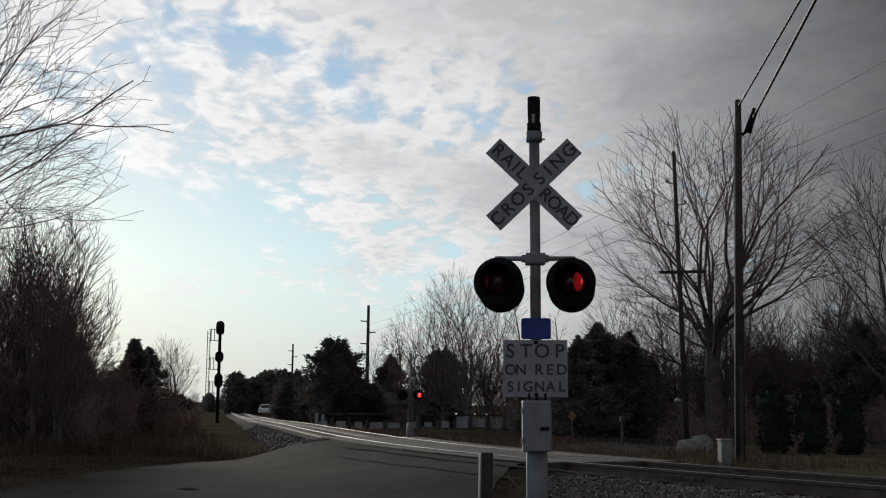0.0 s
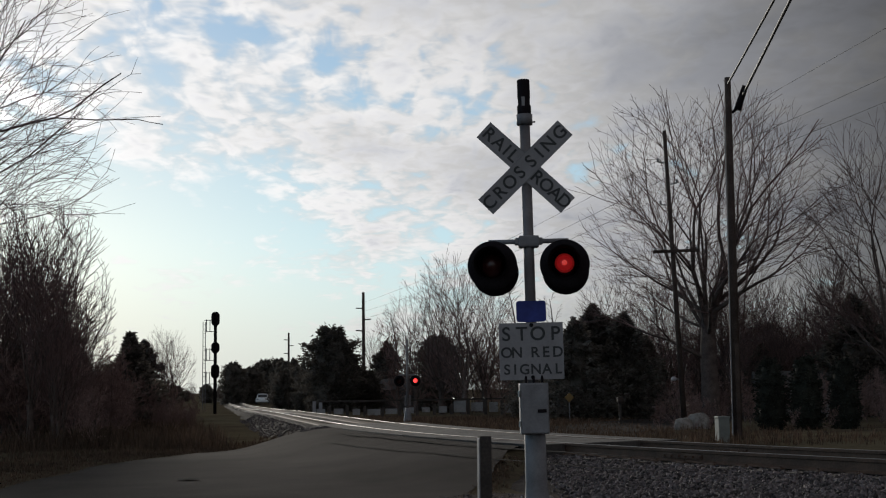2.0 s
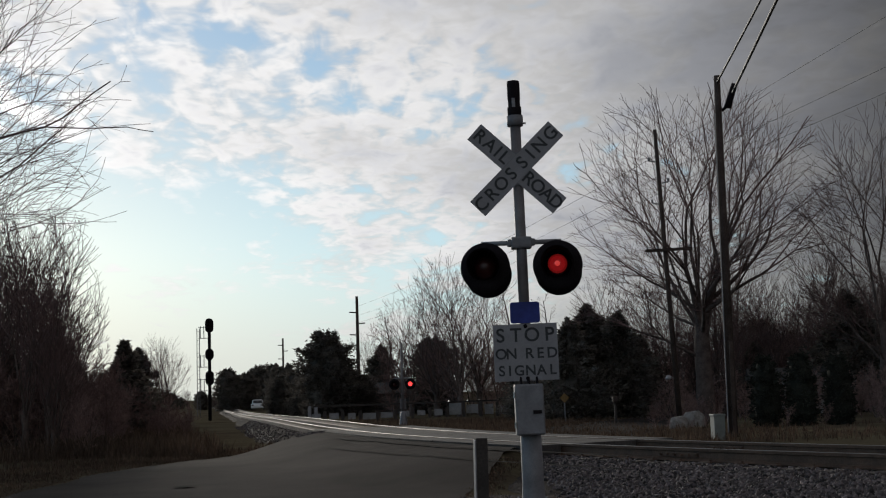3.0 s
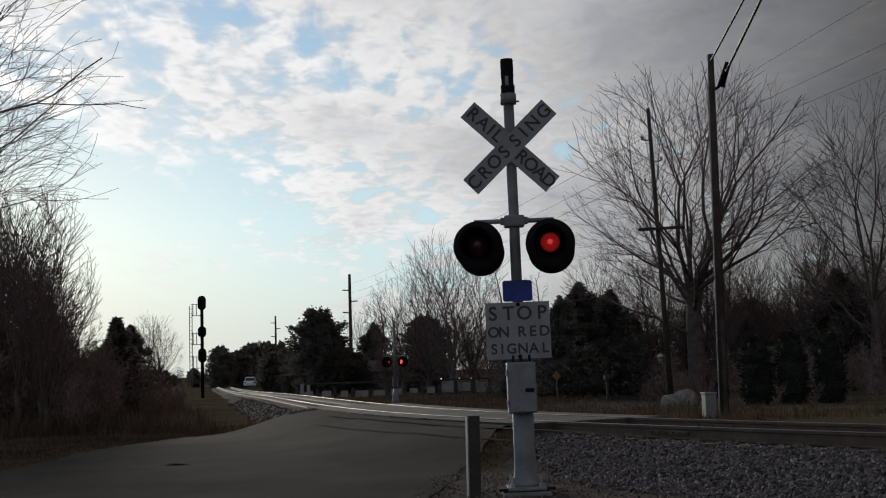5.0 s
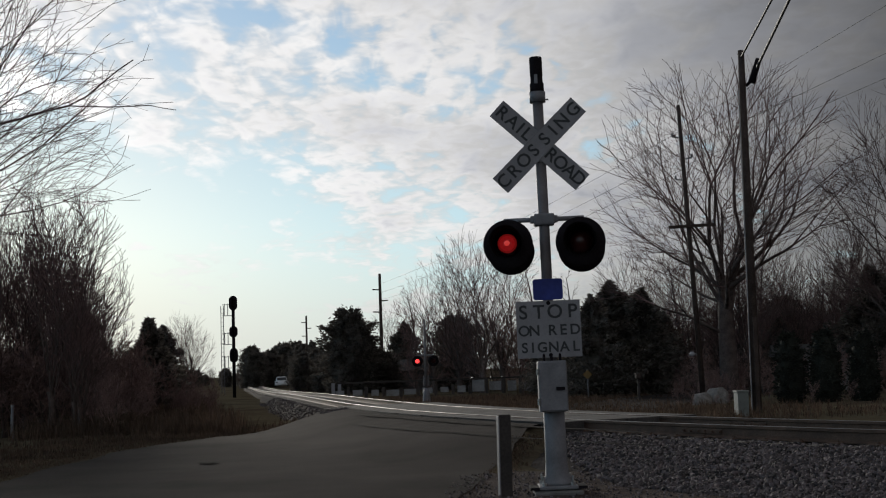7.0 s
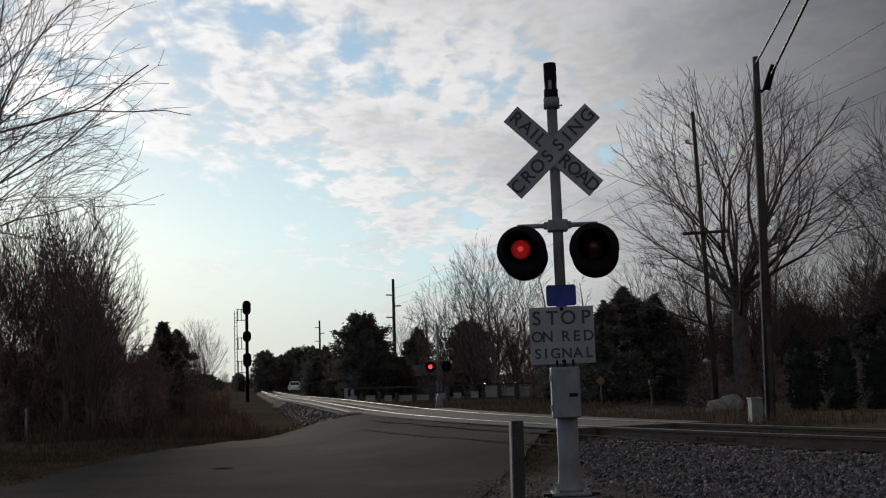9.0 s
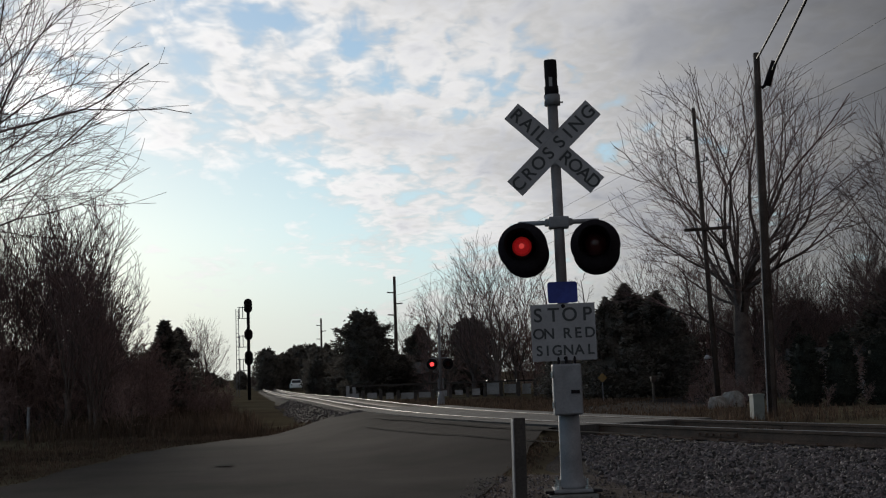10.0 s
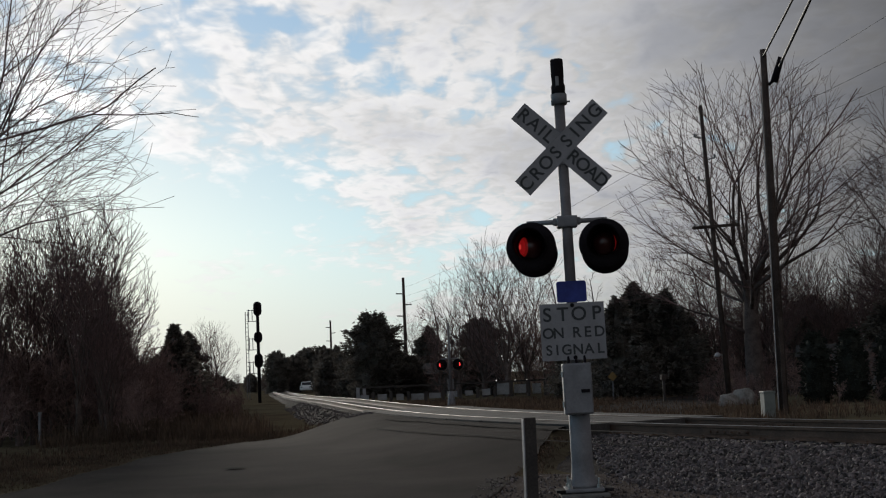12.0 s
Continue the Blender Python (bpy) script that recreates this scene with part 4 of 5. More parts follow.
# overhanging tree by the road, its trunk out of view
over = place(fork_tree(83, 11.8, 12.2, 2.9, 0.20, 10, "leafless roadside tree with spreading drooping branches", 0.60, 6, (6, 50), 0.0056, 0.03, droop=0.07), -11.8, 23.5, 0)
again(over, -13.4, 26.2, 205, 0.95)

# brush and shrubs beyond the track
for k in range(26):
    y = rng_w.uniform(50, 64)
    x = y * 0.20 + rng_w.uniform(-1.5, 9.5)
    again(shrub, x, y, rng_w.uniform(0, 360), rng_w.uniform(0.28, 0.75))
for x, y, s in ((8.4, 44.6, 0.14), (9.2, 44.3, 0.13), (9.8, 44.5, 0.15), (10.4, 45.2, 0.2), (8.5, 47.5, 0.32), (9.8, 47.2, 0.30), (10.6, 46.5, 0.30), (12.0, 42.0, 0.25), (13.2, 41.6, 0.25), (15.2, 41.5, 0.3), (16.3, 43, 0.3)):
    again(shrub, x, y, rng_w.uniform(0, 360), s)
for x, y, s in ((10.0, 53.8, 0.34), (10.4, 53.4, 0.32), (10.8, 53.2, 0.36), (11.2, 53.5, 0.35), (11.6, 53.4, 0.33), (12.0, 53.8, 0.36), (10.6, 52.6, 0.30), (11.4, 52.7, 0.31), (12.6, 50, 0.5), (13.4, 49, 0.45), (15.4, 50, 0.6), (16.4, 49.5, 0.5), (17.6, 49, 0.7), (18.6, 49, 0.6), (19.5, 50, 0.7), (16, 57, 0.6), (18, 58, 0.7), (21, 60, 0.8), (23, 58, 0.9), (25, 57, 0.9), (20, 55, 0.5)):
    again(shrub, x, y, rng_w.uniform(0, 360), s)


# ---------------------------------------------------------------- poles and wires
def timber_pole(x, y, height, r, label, lean=0.0):
    thing = empty("utility_pole", pose(x, y, gz(x, y), 0, lean, 0), label, "utility pole")
    bm = rod(bmesh.new(), (0, 0, -0.3), (0, 0, height), r, r * 0.66, 16)
    part("pole", bm, M_POLE, thing, "", None, True)
    return thing


def insulator(parent, x, y, z, r=0.05, h=0.12):
    bm = lathe(bmesh.new(), ((r * 0.4, 0), (r, h * 0.2), (r * 0.6, h * 0.4), (r, h * 0.6), (r * 0.5, h)), 10, pose(x, y, z))
    return part("insulator", bm, M_GALV, parent, "", None, True)


p1 = timber_pole(7.75, 32.1, 9.66, 0.128, "tall dark timber utility pole beyond the track", 0.75)
bm = rod(bmesh.new(), (0.22, -0.1, 8.75), (0.42, -0.2, 9.38), 0.10, 0.085, 12)
rod(bm, (0.10, 0, 8.7), (0.24, -0.1, 8.82), 0.045, 0.045, 8)
part("splice_case", bm, M_BLACK, p1, "black cable terminal hung under the top", None, True)
part("riser_conduit", rod(bmesh.new(), (-0.15, -0.10, 0), (-0.13, -0.09, 8.6), 0.016, seg=8), M_GALV, p1, "thin pale conduit")
part("guard", box(bmesh.new(), 0.10, 0.06, 2.6, x=0.0, y=-0.17, z=1.2, bevel=0.01), M_POLE, p1, "dark cable guard")
p2 = timber_pole(9.75, 49.1, 12.1, 0.115, "timber utility pole with a low crossarm beside the big tree", -1.85)
part("crossarm", box(bmesh.new(), 1.9, 0.10, 0.12, x=0.12, z=7.1, y=-0.15, bevel=0.01), M_POLE, p2)
for sx in (-0.85, -0.45, 0.45, 0.85):
    insulator(p2, sx + 0.12, -0.15, 7.15)
for z, s in ((10.75, -1), (9.85, 1), (9.0, -1)):
    bm = rod(bmesh.new(), (0, 0, z), (0.36 * s, -0.05, z + 0.05), 0.028, seg=8)
    part("bracket", bm, M_GALV, p2)
    insulator(p2, 0.36 * s, -0.05, z + 0.05, 0.06, 0.16)
bm = rod(bmesh.new(), (-0.10, 0, 1.92), (-0.30, -0.1, 2.04), 0.022, seg=8)
lathe(bm, ((0.04, 0), (0.12, 0.025), (0.105, 0.09), (0.045, 0.18)), 14, pose(-0.33, -0.1, 1.88))
part("yard_lamp", bm, M_WHITE, p2, "white unlit yard light on a short arm", None, True)
for x, y, h, zs in ((-23.3, 188.6, 10.6, (9.5, 8.6, 7.4)), (-7.45, 119.8, 11.2, (9.6, 8.5, 7.4))):
    p = timber_pole(x, y, h, 0.20, "distant timber utility pole with side brackets")
    for k, z in enumerate(zs):
        s = -1 if k % 2 == 0 else 1
        part("bracket", rod(bmesh.new(), (0, 0, z), (0.75 * s, 0, z + 0.05), 0.06, seg=6), M_POLE, p)


def wire(name, a, b, r, sag, label):
    a, b = np.array(a, float), np.array(b, float)
    pts = [a + (b - a) * u - np.array((0, 0, sag * 4 * u * (1 - u))) for u in np.linspace(0, 1, 25)]
    ob = raw(name, *tubes([(pts, [r] * 25)], 6), M_WIRE, smooth=True)
    return tagged(ob, label, "wire")


wire("cable", (7.86, 32.0, 9.45), (3.6, -10, 9.75), 0.028, 0.15, "heavy black overhead cable at the pole top")
wire("cable", (8.22, 31.9, 9.10), (3.1, -10, 9.95), 0.034, 0.10, "heavy black overhead cable from the splice case")
for z, xe in ((10.9, 18.7), (9.95, 21.5), (9.3, 22.0)):
    wire("wire", (9.5, 49.0, z), (xe, -10, z), 0.008, 0.0, "thin dark overhead wire between timber poles")
for z in (10.8, 9.9, 9.2):
    wire("wire", (9.5, 49.0, z), (-7.45, 119.8, z - 0.8), 0.009, 0.5, "thin dark overhead wire between timber poles")


# ---------------------------------------------------------------- things along the line
def block_signal():
    """Three-aspect railway signal on a mast with a ladder."""
    x, y = -17.15, 93.4
    thing = empty("railway_signal", pose(x, y, gz(x, y)), "black three-head railway colour light signal with ladder", "railway signal")
    part("mast", rod(bmesh.new(), (0, 0, -0.3), (0, 0, 7.3), 0.13, 0.12, 14), M_BLACK, thing, "", None, True)
    for z in (7.2, 5.0, 3.2):
        bm = rounded_plate(0.62, 1.10 if z != 5.0 else 0.86, 0.12, 0.30, 0.04, -0.22, z)
        head = part("signal_head", bm, M_BLACK, thing, "oval black target")
        for k in range(3):
            part("hood", lathe(bmesh.new(), ((0.10, 0), (0.11, 0.26), (0.10, 0.262), (0.09, 0.02)), 14, pose(0.02, -0.26, z - 0.28 + 0.28 * k, 90)), M_BLACK, head)
        bm = box(bmesh.new(), 0.85, 0.05, 0.05, x=-0.42, z=z - 0.95)
        box(bm, 0.05, 0.05, 0.95, x=-0.42, z=z - 0.5)
        box(bm, 0.85, 0.05, 0.04, x=-0.42, z=z - 0.10)
        box(bm, 0.05, 0.05, 0.95, x=-0.68, z=z - 0.5)
        part("platform_rail", bm, M_GALV, thing, "small service platform frame")
    bm = bmesh.new()
    for sx in (-0.95, -0.75):
        rod(bm, (sx, 0, 0.3), (sx, 0, 7.0), 0.03, seg=6)
    part("ladder_rails", bm, M_GALV, thing)
    bm = None
    for k in range(20):
        part("rung", rod(bmesh.new(), (-0.95, 0, 0.5 + 0.33 * k), (-0.75, 0, 0.5 + 0.33 * k), 0.018, seg=5), M_GALV, thing)


block_signal()


def far_signal():
    x, y = -1.6, 60.0
    thing = empty("crossing_signal", pose(x, y, gz(x, y)), "flashing crossing signal on the other side of the track", "crossing signal")
    part("mast", rod(bmesh.new(), (0, 0, 0), (0, 0, 4.1), 0.075, 0.06, 14), M_ALU, thing, "", None, True)
    part("base", lathe(bmesh.new(), ((0.22, 0), (0.2, 0.05), (0.16, 0.5), (0.1, 0.75)), 16), M_GALV, thing, "", None, True)
    part("case", box(bmesh.new(), 0.30, 0.22, 0.5, y=0.16, z=1.1, bevel=0.02), M_GALV, thing)
    part("lamp_arm", rod(bmesh.new(), (-0.42, 0, 2.35), (0.42, 0, 2.35), 0.03, seg=10), M_GALV, thing)
    for sx in (-0.39, 0.39):
        LENSES.append((lamp_unit(thing, sx, 2.06, -0.10, hot=M_FAR_ON, lit=M_FAR_ON), sx < 0, 0.04, 0.55))


far_signal()


def parked_car(name, x, y, turn, label):
    thing = empty(name, pose(x, y, gz(x, y), 0, 0, turn), label, "car")
    bm = bmesh.new()
    box(bm, 1.78, 4.3, 0.62, z=0.56, bevel=0.14)
    body = part("body", bm, M_CARPAINT, thing, "white painted body", None, True)
    bm = bmesh.new()
    got = bmesh.ops.create_cube(bm, size=1, matrix=Matrix.Translation((0, 0.1, 1.12)) @ Matrix.Diagonal((1.56, 2.3, 0.55, 1)))["verts"]
    for v in got:
        if v.co.z > 1.2:
            v.co.x *= 0.82
            v.co.y = 0.1 + (v.co.y - 0.1) * 0.66
    bmesh.ops.bevel(bm, geom=list(bm.edges), offset=0.08, segments=2, affect="EDGES")
    part("roof", bm, M_CARPAINT, thing, "", None, True)
    for sy, w, tilt in ((-1.02, 1.20, -33), (1.20, 1.20, 33)):
        part("window", box(bmesh.new(), w, 0.02, 0.44, turn=None), M_GLASS, thing, "dark window glass", pose(0, sy + (0.02 if sy < 0 else -0.02), 1.10, tilt))
    for sx in (-0.74, 0.74):
        part("window", box(bmesh.new(), 0.02, 1.7, 0.34), M_GLASS, thing, "dark window glass", pose(sx, 0.1, 1.12, 0, -13 if sx > 0 else 13))
    for sx in (-0.80, 0.80):
        for sy in (-1.35, 1.35):
            wheel = part("wheel", lathe(bmesh.new(), ((0.10, -0.10), (0.30, -0.10), (0.33, -0.06), (0.33, 0.06), (0.30, 0.10), (0.10, 0.10)), 20), M_RUBBER, thing, "", pose(sx, sy, 0.32, 0, 90), True)
            part("rim", lathe(bmesh.new(), ((0.03, -0.108), (0.19, -0.105), (0.19, 0.105), (0.03, 0.108)), 14), M_ALU, wheel)
    for sx in (-0.66, 0.66):
        part("headlight", box(bmesh.new(), 0.30, 0.06, 0.14, x=sx, y=-2.13, z=0.68, bevel=0.02), M_GLASS, body)
    return thing


parked_car("parked_car", -23.9, 165, 8, "white car standing on the lane beside the track")


def boulder(x, y, w, h, seed, turn):
    """A pale field stone, rounded and a little flat on top, sunk into the ground."""
    rng = random.Random(seed)
    bm = bmesh.new()
    bmesh.ops.create_icosphere(bm, subdivisions=4, radius=1.0)
    off = Vector((rng.uniform(0, 50), rng.uniform(0, 50), 0))
    for v in bm.verts:
        k = 1 + 0.22 * noise.noise(v.co * 1.3 + off) + 0.08 * noise.noise(v.co * 4 + off)
        v.co = Vector((v.co.x * w / 2 * k, v.co.y * w * 0.40 * k, max(-0.3, min(v.co.z * k, 0.86 + 0.1 * v.co.x)) * h))
    ob = part("boulder", bm, M_BOULDER, None, "", pose(x, y, gz(x, y), 0, 0, turn), True)
    return tagged(ob, "pale grey field boulder among brown shrubs by the pole", "boulder", "boulders by the pole")


boulder(8.95, 45.3, 0.75, 0.50, 3, 10)
boulder(9.52, 45.6, 0.95, 0.66, 8, -20)


def small_things():
    # two pale marker boards beside the track
    for x in (-8.22, -7.80):
        y = 80.0
        m = pose(x, y, gz(x, y))
        t = empty("marker_board", m, "pale upright marker board beside the track", "marker", "pair of markers")
        part("board", box(bmesh.new(), 0.22, 0.10, 0.95, z=0.48, bevel=0.02), M_WHITE, t)
    # telephone cabinet at the pole
    x, y = 6.92, 30.2
    t = empty("cable_cabinet", pose(x, y, gz(x, y), 0, 0, 10), "pale green metal cable cabinet at the pole", "cabinet")
    part("body", box(bmesh.new(), 0.28, 0.26, 0.66, z=0.28, bevel=0.012), M_PLASTIC, t)
    part("lid", box(bmesh.new(), 0.31, 0.29, 0.05, z=0.625, bevel=0.012), M_PLASTIC, t)
    # diamond warning sign far down the side road
    x, y = 6.05, 57.5
    t = empty("warning_sign", pose(x, y, gz(x, y)), "yellow diamond warning sign on a thin post", "sign")
    part("post", rod(bmesh.new(), (0, 0.03, 0), (0, 0.03, 1.4), 0.025, seg=8), M_GALV, t)
    part("plate", box(bmesh.new(), 0.32, 0.01, 0.32, turn=pose(0, 0, 0, 0, 45, 0), z=1.15), M_YELLOW, t, "yellow diamond plate")
    # stake at the edge of the wood
    x, y = -11.55, 31.5
    t = empty("stake", pose(x, y, gz(x, y), 0, 1.5, 0), "thin pale weathered stake in the grass by the wood", "stake")
    part("rod", rod(bmesh.new(), (0, 0, -0.2), (0, 0, 0.86), 0.042, 0.036, 8), M_GALV, t)
    part("cap", rod(bmesh.new(), (0, 0, 0.86), (0, 0, 0.90), 0.048, seg=8), M_WHITE, t)
    # mailbox
    x, y = 7.9, 54.0
    t = empty("mailbox", pose(x, y, gz(x, y)), "small dark mailbox on a timber post", "mailbox")
    part("post", box(bmesh.new(), 0.10, 0.10, 1.0, z=0.5), M_WOOD, t)
    bm = box(bmesh.new(), 0.22, 0.5, 0.24, z=1.12, bevel=0.05)
    part("box", bm, M_POLE, t)


small_things()


def house(name, x, y, turn, w, d, h, rise, wall_m, label, windows=3):
    thing = empty(name, pose(x, y, gz(x, y) - 0.1, 0, 0, turn), label, "house")
    part("wall", box(bmesh.new(), w, d, h, z=h / 2), wall_m, thing)
    bm = bmesh.new()
    o = 0.4
    vs = [bm.verts.new(p) for p in ((-w / 2 - o, -d / 2 - o, h), (w / 2 + o, -d / 2 - o, h), (w / 2 + o, d / 2 + o, h), (-w / 2 - o, d / 2 + o, h), (-w / 2 - o, 0, h + rise), (w / 2 + o, 0, h + rise))]
    for f in ((0, 1, 5, 4), (2, 3, 4, 5), (0, 4, 3), (1, 2, 5), (0, 3, 2, 1)):
        bm.faces.new([vs[i] for i in f])
    part("roof", bm, M_ROOF, thing, "low dark shingle roof")
    for k in range(windows):
        wx = -w / 2 + w * (k + 0.5) / windows
        win = part("window", box(bmesh.new(), 1.05, 0.08, 1.05, x=wx, y=-d / 2 - 0.03, z=h * 0.58, bevel=0.01), M_WHITE, thing, "white framed window")
        for sx in (-0.25, 0.25):
            part("pane", box(bmesh.new(), 0.44, 0.02, 0.9, x=wx + sx, y=-d / 2 - 0.078, z=h * 0.58), M_GLASS, win)
    return thing


house("house", 18.6, 62, -12, 4.6, 5.0, 1.75, 0.6, M_SIDING, "pale low house half hidden behind garden trees")
house("house", 27.5, 60, -20, 7.0, 6.0, 2.6, 1.4, M_SIDING, "pale house seen between bare trees", 2)
house("barn", -3.6, 100, 4, 9.0, 5.0, 1.7, 0.9, M_DARKWALL, "long dark low building behind the trees", 0)


def garden_wall():
    """Pale panels and dark posts along the far yard."""
    thing = empty("yard_fence", pose(0, 0, 0), "low pale panel fence with dark posts along the far yard", "fence")
    rng = random.Random(4)
    for k in range(13):
        x = -7.4 + 1.08 * k
        y = 76 + 0.25 * k
        h = (0.42, 0.46, 0.44, 0.40, 0.43, 0.45, 0.42, 0.40, 0.75, 0.72, 0.70, 0.55, 0.4)[k]
        z = gz(x, y)
        part("panel", box(bmesh.new(), 0.66 + rng.uniform(-0.22, 0.18), 0.07, h * rng.uniform(0.7, 1.05), x=x, y=y, z=z + 0.12 + h / 2, bevel=0.01), M_SIDING, thing)
        part("post", box(bmesh.new(), 0.20, 0.20, h + 0.35, x=x + 0.54, y=y - 0.06, z=z + h / 2 + 0.05, bevel=0.02), M_WOOD, thing)
    part("rail", box(bmesh.new(), 13.6, 0.10, 0.10, x=-1.0, y=77.4, z=gz(-1, 77) + 0.95, turn=pose(0, 0, 0, 0, 0, 13)), M_WOOD, thing)
    return thing


garden_wall()


def far_dots():
    """Glowing dots on added posts for bright reflections in the far yard, and pale blocks under the long building's
    eaves.
    """
    # three reflections made as glowing globes; posts and globes are added
    for x in (0.85, 2.05, 2.80):
        y = 79.0
        t = empty("yard_light", pose(x, y, gz(x, y)), "small glowing dot on an added post, standing in for a bright reflection", "light", "yard lights")
        part("post", rod(bmesh.new(), (0, 0, 0), (0, 0, 0.92), 0.03, seg=6), M_WOOD, t)
        part("bulb", lathe(bmesh.new(), ((0.02, 0.92), (0.055, 0.95), (0.055, 1.0), (0.02, 1.04)), 8), M_GLINT, t, "small glowing globe in place of a reflection")
    barn = bpy.data.objects["barn"]
    for k in range(9):
        part("eave_fitting", box(bmesh.new(), 0.13, 0.06, 0.09, x=-3.0 + 0.62 * k, y=-2.56, z=1.60, bevel=0.01), M_WHITE, barn, "small pale block under the eaves")


far_dots()


# ---------------------------------------------------------------- stones, verge and road wear
def stone_mesh(rng):
    """A broken stone about one unit across: an uneven eight- to twelve-sided lump."""
    pts = []
    for z, r, n, o in ((-0.42, 0.30, 4, 0.3), (0.02, 0.52, 5, 0.0), (0.40, 0.26, 4, 0.9)):
        for k in range(n):
            a = o + 2 * math.pi * k / n + rng.uniform(-0.3, 0.3)
            q = r * rng.uniform(0.7, 1.2)
            pts.append((q * math.cos(a), q * math.sin(a) * 0.85, z * rng.uniform(0.7, 1.1) * 0.8))
    bm = bmesh.new()
    vs = [bm.verts.new(p) for p in pts]
    bmesh.ops.convex_hull(bm, input=vs)
    bmesh.ops.delete(bm, geom=[v for v in bm.verts if not v.link_faces], context="VERTS")
    bmesh.ops.triangulate(bm, faces=bm.faces)
    bm.verts.index_update()
    v, f = np.array([tuple(p.co) for p in bm.verts]), [tuple(p.index for p in q.verts) for q in bm.faces]
    bm.free()
    return v, f


def bed_height(s, y):
    if y > 22:
        return float(np.interp(abs(s), (1.2, 1.42, 2.5), (-0.205, -0.22, -0.80)))
    return float(np.interp(s, (-4.6, -2.6, -1.42, -1.2, 1.2, 1.42, 2.5), (-0.50, -0.33, -0.22, -0.205, -0.205, -0.22, -0.80)))


def scatter_stones():
    rng = random.Random(12)
    kinds = [stone_mesh(rng) for _ in range(6)]
    bed = bpy.data.objects["ballast_bed"]
    meshes = []
    for v, f in kinds:
        me = bpy.data.meshes.new("stone")
        me.from_pydata(v.tolist(), [], f)
        me.materials.append(M_STONE)
        meshes.append(me)
    verts, faces, singles, total = [], [], 0, 0

    def spot(y, s):
        c, w = track_at(y)
        a = Vector((w.y, -w.x, 0))
        return Vector((c.x + a.x * s, c.y + a.y * s, c.z + bed_height(s, y)))

    plan = [(rng.uniform(10.0, 23.0), -rng.uniform(1.0, 4.5), rng.uniform(0.04, 0.092)) for _ in range(30000)]
    plan += [(rng.uniform(11.0, 21.5), rng.uniform(-1.25, 1.3), rng.uniform(0.04, 0.08)) for _ in range(4000)]
    plan += [(rng.uniform(22.0, 34.0) if k % 3 else rng.uniform(33, 70), -rng.uniform(1.3, 2.3), rng.uniform(0.05, 0.10)) for k in range(3500)]
    for y, s, size in plan:
        if abs(abs(s) - 0.755) < 0.10:
            continue
        if y < 21.5 and -1.36 < s < -0.86 and rng.random() < 0.75:
            continue
        q = spot(y, s)
        if q.x > 0.40 * q.y + 0.4 or (q.y < 21 and q.x < np.interp(q.y, (10.0, 12.5, 16.9, 21.0), (1.85, 1.72, 1.55, 1.40)) + rng.gauss(0, 0.07)):
            continue
        p = spot(y, s)
        if 18.0 < y < 36.5 and abs(p.x - np.interp(p.y, ROAD_Y, ROAD_X)) < ROAD_HALF + 0.25:
            continue
        g = gz(p.x, p.y)
        if p.z < g:
            p.z = g
        m = Matrix.Translation(p + Vector((0, 0, size * 0.12))) @ Euler((rng.uniform(0, 6), rng.uniform(0, 6), rng.uniform(0, 6))).to_matrix().to_4x4() @ Matrix.Scale(size, 4)
        k = rng.randrange(6)
        if singles < 290 and 12.0 < y < 17.0 and -4.3 < s < -2.4:
            ob = new("stone", meshes[k])
            ob.parent, ob.matrix_basis = bed, m
            singles += 1
            continue
        v, f = kinds[k]
        q = len(verts)
        r = np.array(m.to_3x3())
        verts += (v @ r.T + np.array(m.translation)).tolist()
        faces += [(a + q, b + q, c + q) for a, b, c in f]
    tagged(raw("ballast_stones", verts, faces, M_STONE, bed), kind="stuff")


scatter_stones()


def apron():
    """Fine gravel trodden flat round the signal's foot."""
    rng = random.Random(2)
    verts, faces = [], []
    n = 14
    xs, ys = np.linspace(-0.25, 3.4, n), np.linspace(8.5, 16.0, 24)
    for y in ys:
        for x in xs:
            jx = x + rng.uniform(-0.08, 0.08)
            e = min(1.0, min(x + 0.25, 3.4 - x) / 0.4, min(y - 8.5, 16.0 - y) / 0.5)
            verts.append((jx, y, gz(jx, y) + 0.022 * max(0.0, e) + rng.uniform(0, 0.008) - 0.015))
    for j in range(len(ys) - 1):
        for i in range(n - 1):
            q = j * n + i
            faces.append((q, q + 1, q + n + 1, q + n))
    ob = raw("gravel_apron", verts, faces, M_GRAVEL, smooth=True)
    tagged(ob, "grey gravel ground round the signal foot", "gravel", kind="structure")
    # loose chips
    kinds = [stone_mesh(rng) for _ in range(3)]
    v0, f0 = [], []
    for _ in range(2600):
        x, y = rng.uniform(-0.2, 3.3), rng.uniform(9.5, 15.5)
        size = rng.uniform(0.012, 0.04)
        v, f = rng.choice(kinds)
        r = np.array(Euler((rng.uniform(0, 6), rng.uniform(0, 6), rng.uniform(0, 6))).to_matrix())
        q = len(v0)
        v0 += (v @ r.T * size + np.array((x, y, gz(x, y) + 0.012 + size * 0.2))).tolist()
        f0 += [(a + q, b + q, c + q) for a, b, c in f]
    tagged(raw("gravel_chips", v0, f0, M_STONE, ob), kind="stuff")


apron()


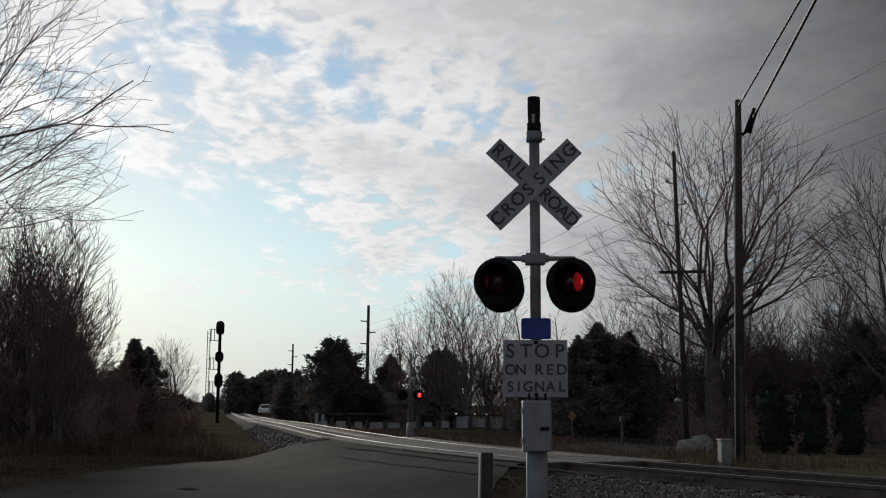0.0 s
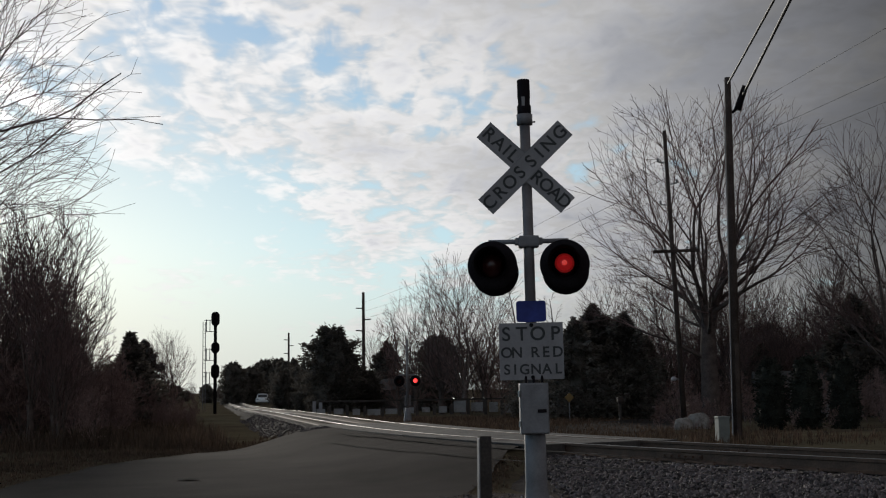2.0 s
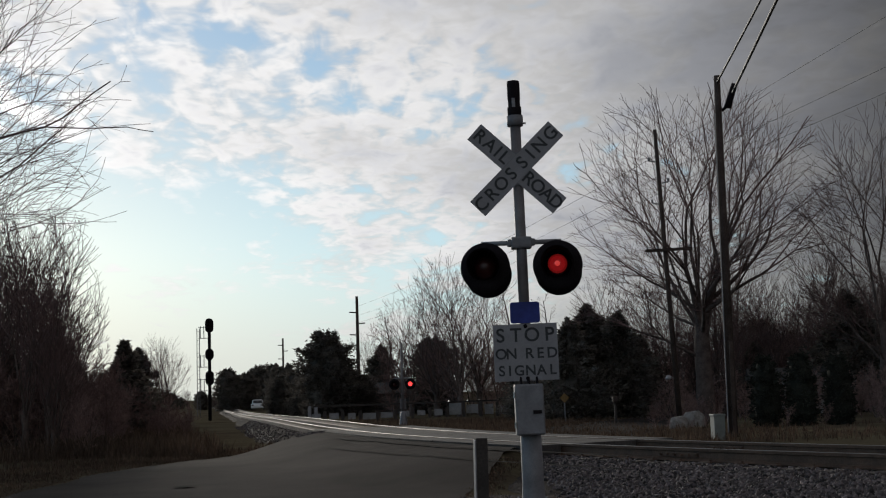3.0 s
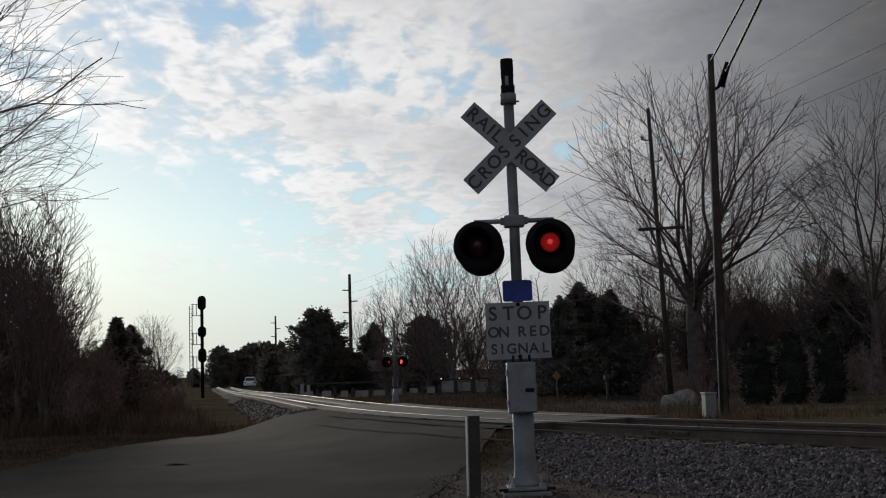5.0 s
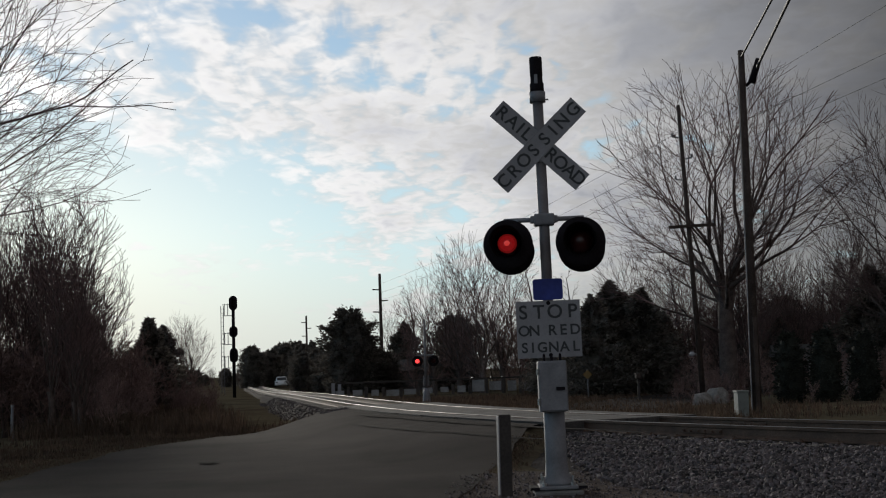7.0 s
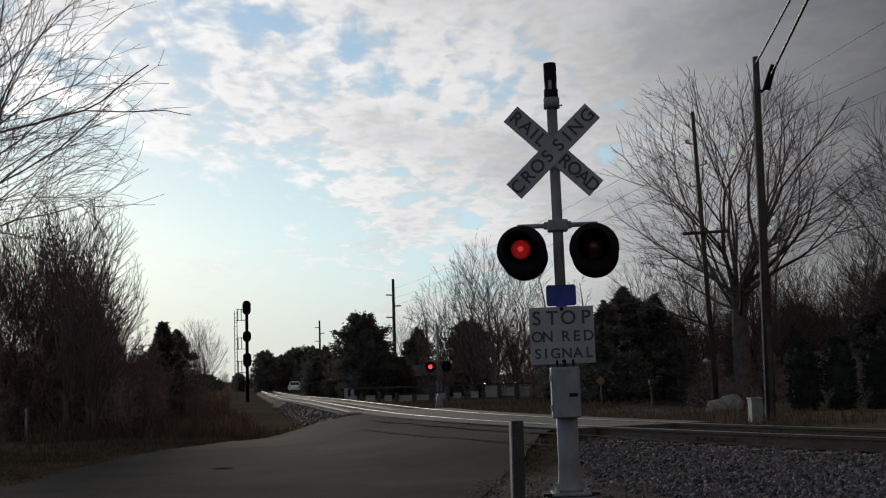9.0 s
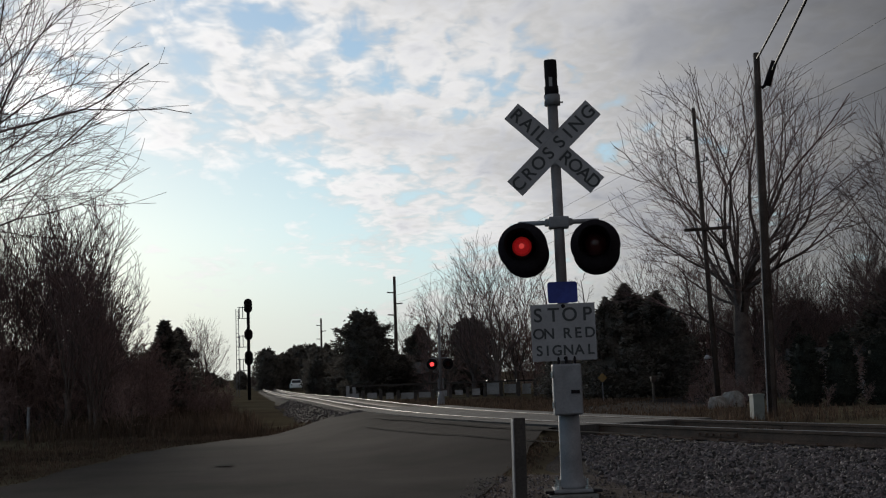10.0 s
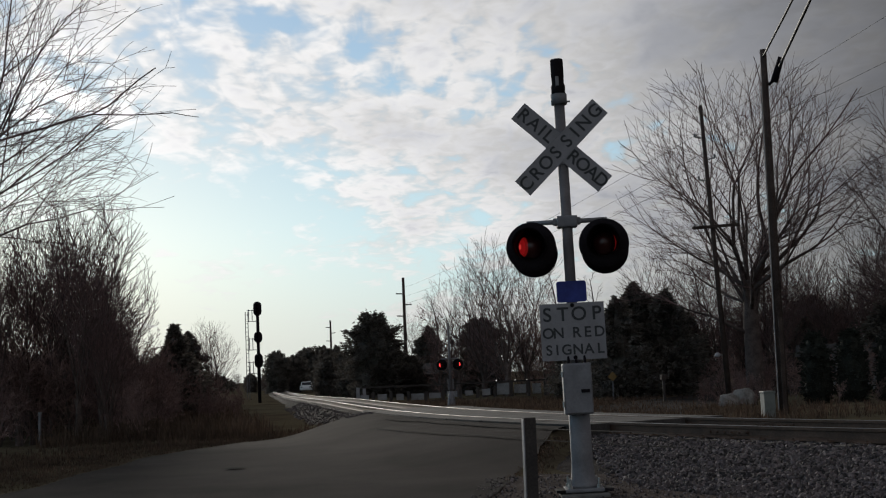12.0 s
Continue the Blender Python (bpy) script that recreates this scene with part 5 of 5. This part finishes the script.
def tufts(name, label, count, where, height, material, seed):
    """Dry grass and weeds as thin blades."""
    rng = random.Random(seed)
    verts, faces = [], []
    for _ in range(count):
        x, y, k = where(rng)
        z = gz(x, y) - 0.02
        for _ in range(5):
            a = rng.uniform(0, 6.3)
            h = height * k * rng.uniform(0.4, 1.2)
            bx, by = x + rng.gauss(0, 0.05), y + rng.gauss(0, 0.05)
            w = 0.006 + 0.004 * h + 0.00012 * y
            dx, dy = math.cos(a) * h * rng.uniform(0.1, 0.6), math.sin(a) * h * rng.uniform(0.1, 0.6)
            px, py = -math.sin(a) * w, math.cos(a) * w
            q = len(verts)
            verts += [(bx - px, by - py, z), (bx + px, by + py, z), (bx + dx * 0.5 + px * 0.7, by + dy * 0.5 + py * 0.7, z + h * 0.65),
                      (bx + dx * 0.5 - px * 0.7, by + dy * 0.5 - py * 0.7, z + h * 0.65), (bx + dx, by + dy, z + h)]
            faces += [(q, q + 1, q + 2, q + 3), (q + 3, q + 2, q + 4)]
    tagged(raw(name, verts, faces, material), label, "grass", kind="stuff")


def left_verge(rng):
    y = rng.uniform(14, 62)
    off = abs(rng.gauss(0, 2.2))
    return float(np.interp(y, ROAD_Y, ROAD_LEFT)) - off - 0.05, y, 0.4 + 0.8 * min(1, off / 3)


def right_verge(rng):
    y = rng.uniform(9, 19)
    x = np.interp(y, ROAD_Y, ROAD_X) + ROAD_HALF + abs(rng.gauss(0, 0.22)) - 0.10
    return float(x), y, 0.55


def far_verge(rng):
    y = rng.uniform(28, 70)
    c = np.interp(y, TRACK_Y, TRACK_X)
    return float(c + 2.6 + abs(rng.gauss(0, 6.0))), y, rng.uniform(0.5, 1.4)


def wood_edge(rng):
    y = rng.uniform(30, 75)
    return -y * 0.235 - rng.uniform(-2.0, 4.0), y, rng.uniform(0.6, 1.6)


tufts("dry_grass", "short dry brown grass on the verge", 9000, left_verge, 0.13, M_BLADE, 3)
tufts("dry_grass", "brown grass and leaves at the asphalt edge", 1000, right_verge, 0.07, M_BLADE, 4)
tufts("weeds", "dry weeds and grass beyond the track", 7000, far_verge, 0.22, M_BLADE, 5)
tufts("weeds", "tall dry weeds at the edge of the wood", 4000, wood_edge, 0.45, M_BLADE, 6)


def road_wear():
    """Tar seams before the crossing and a few patches, a hair above the asphalt."""
    rng = random.Random(8)
    for s0, y0, y1, w in ((-1.95, 18.0, 28.5, 0.06), (-2.7, 17.0, 26.5, 0.03)):
        verts, faces = [], []
        n = 40
        for k in range(n):
            y = y0 + (y1 - y0) * k / (n - 1)
            c, way = track_at(y)
            a = Vector((way.y, -way.x, 0))
            p = c + a * (s0 + 0.10 * noise.noise((y * 0.6, s0, 2)))
            ww = w * (0.6 + 0.6 * abs(noise.noise((y * 1.7, s0, 5))))
            for e in (-ww, ww):
                q = p + a * e
                verts.append((q.x, q.y, float(road_z(q.x, q.y)) + 0.026))
        for k in range(n - 1):
            faces.append((2 * k, 2 * k + 1, 2 * k + 3, 2 * k + 2))
        raw("tar_seam", verts, faces, M_CRACK, road, "dark tar seam")
    for x, y, r in ((-3.9, 19.0, 0.22),):
        ring = [(x + r * math.cos(a) * rng.uniform(0.7, 1.2), y + 0.8 * r * math.sin(a) * rng.uniform(0.7, 1.2)) for a in np.linspace(0, 2 * math.pi, 15)[:-1]]
        raw("patch", [(p, q, float(road_z(p, q)) + 0.028) for p, q in ring], [tuple(range(14))], M_CRACK, road, "dark asphalt patch")


road_wear()


# ---------------------------------------------------------------- movement
def motions():
    """The lenses flash in turn: each turns its lit half to the road for half of every 1.087 seconds."""
    period, ramp = 1.087, 0.14
    for lens, first, begin, share in LENSES:
        base = lens.matrix_basis.copy()
        switches = [begin + period * k + d for k in range(12) for d in (0.0, share * period)]

        def angle(t):
            return (180.0 if first else 0.0) + 180.0 * sum(min(1.0, max(0.0, (t - c + ramp / 2) / ramp)) for c in switches)

        times = {0.0, 12.0} | {round(c + ramp * k, 4) for c in switches for k in (-0.5, -1 / 6, 1 / 6, 0.5)}
        walk(lens, [(t, base @ pose(0, 0, 0, 0, angle(t), 0)) for t in sorted(times) if 0.0 <= t <= 12.0])


motions()
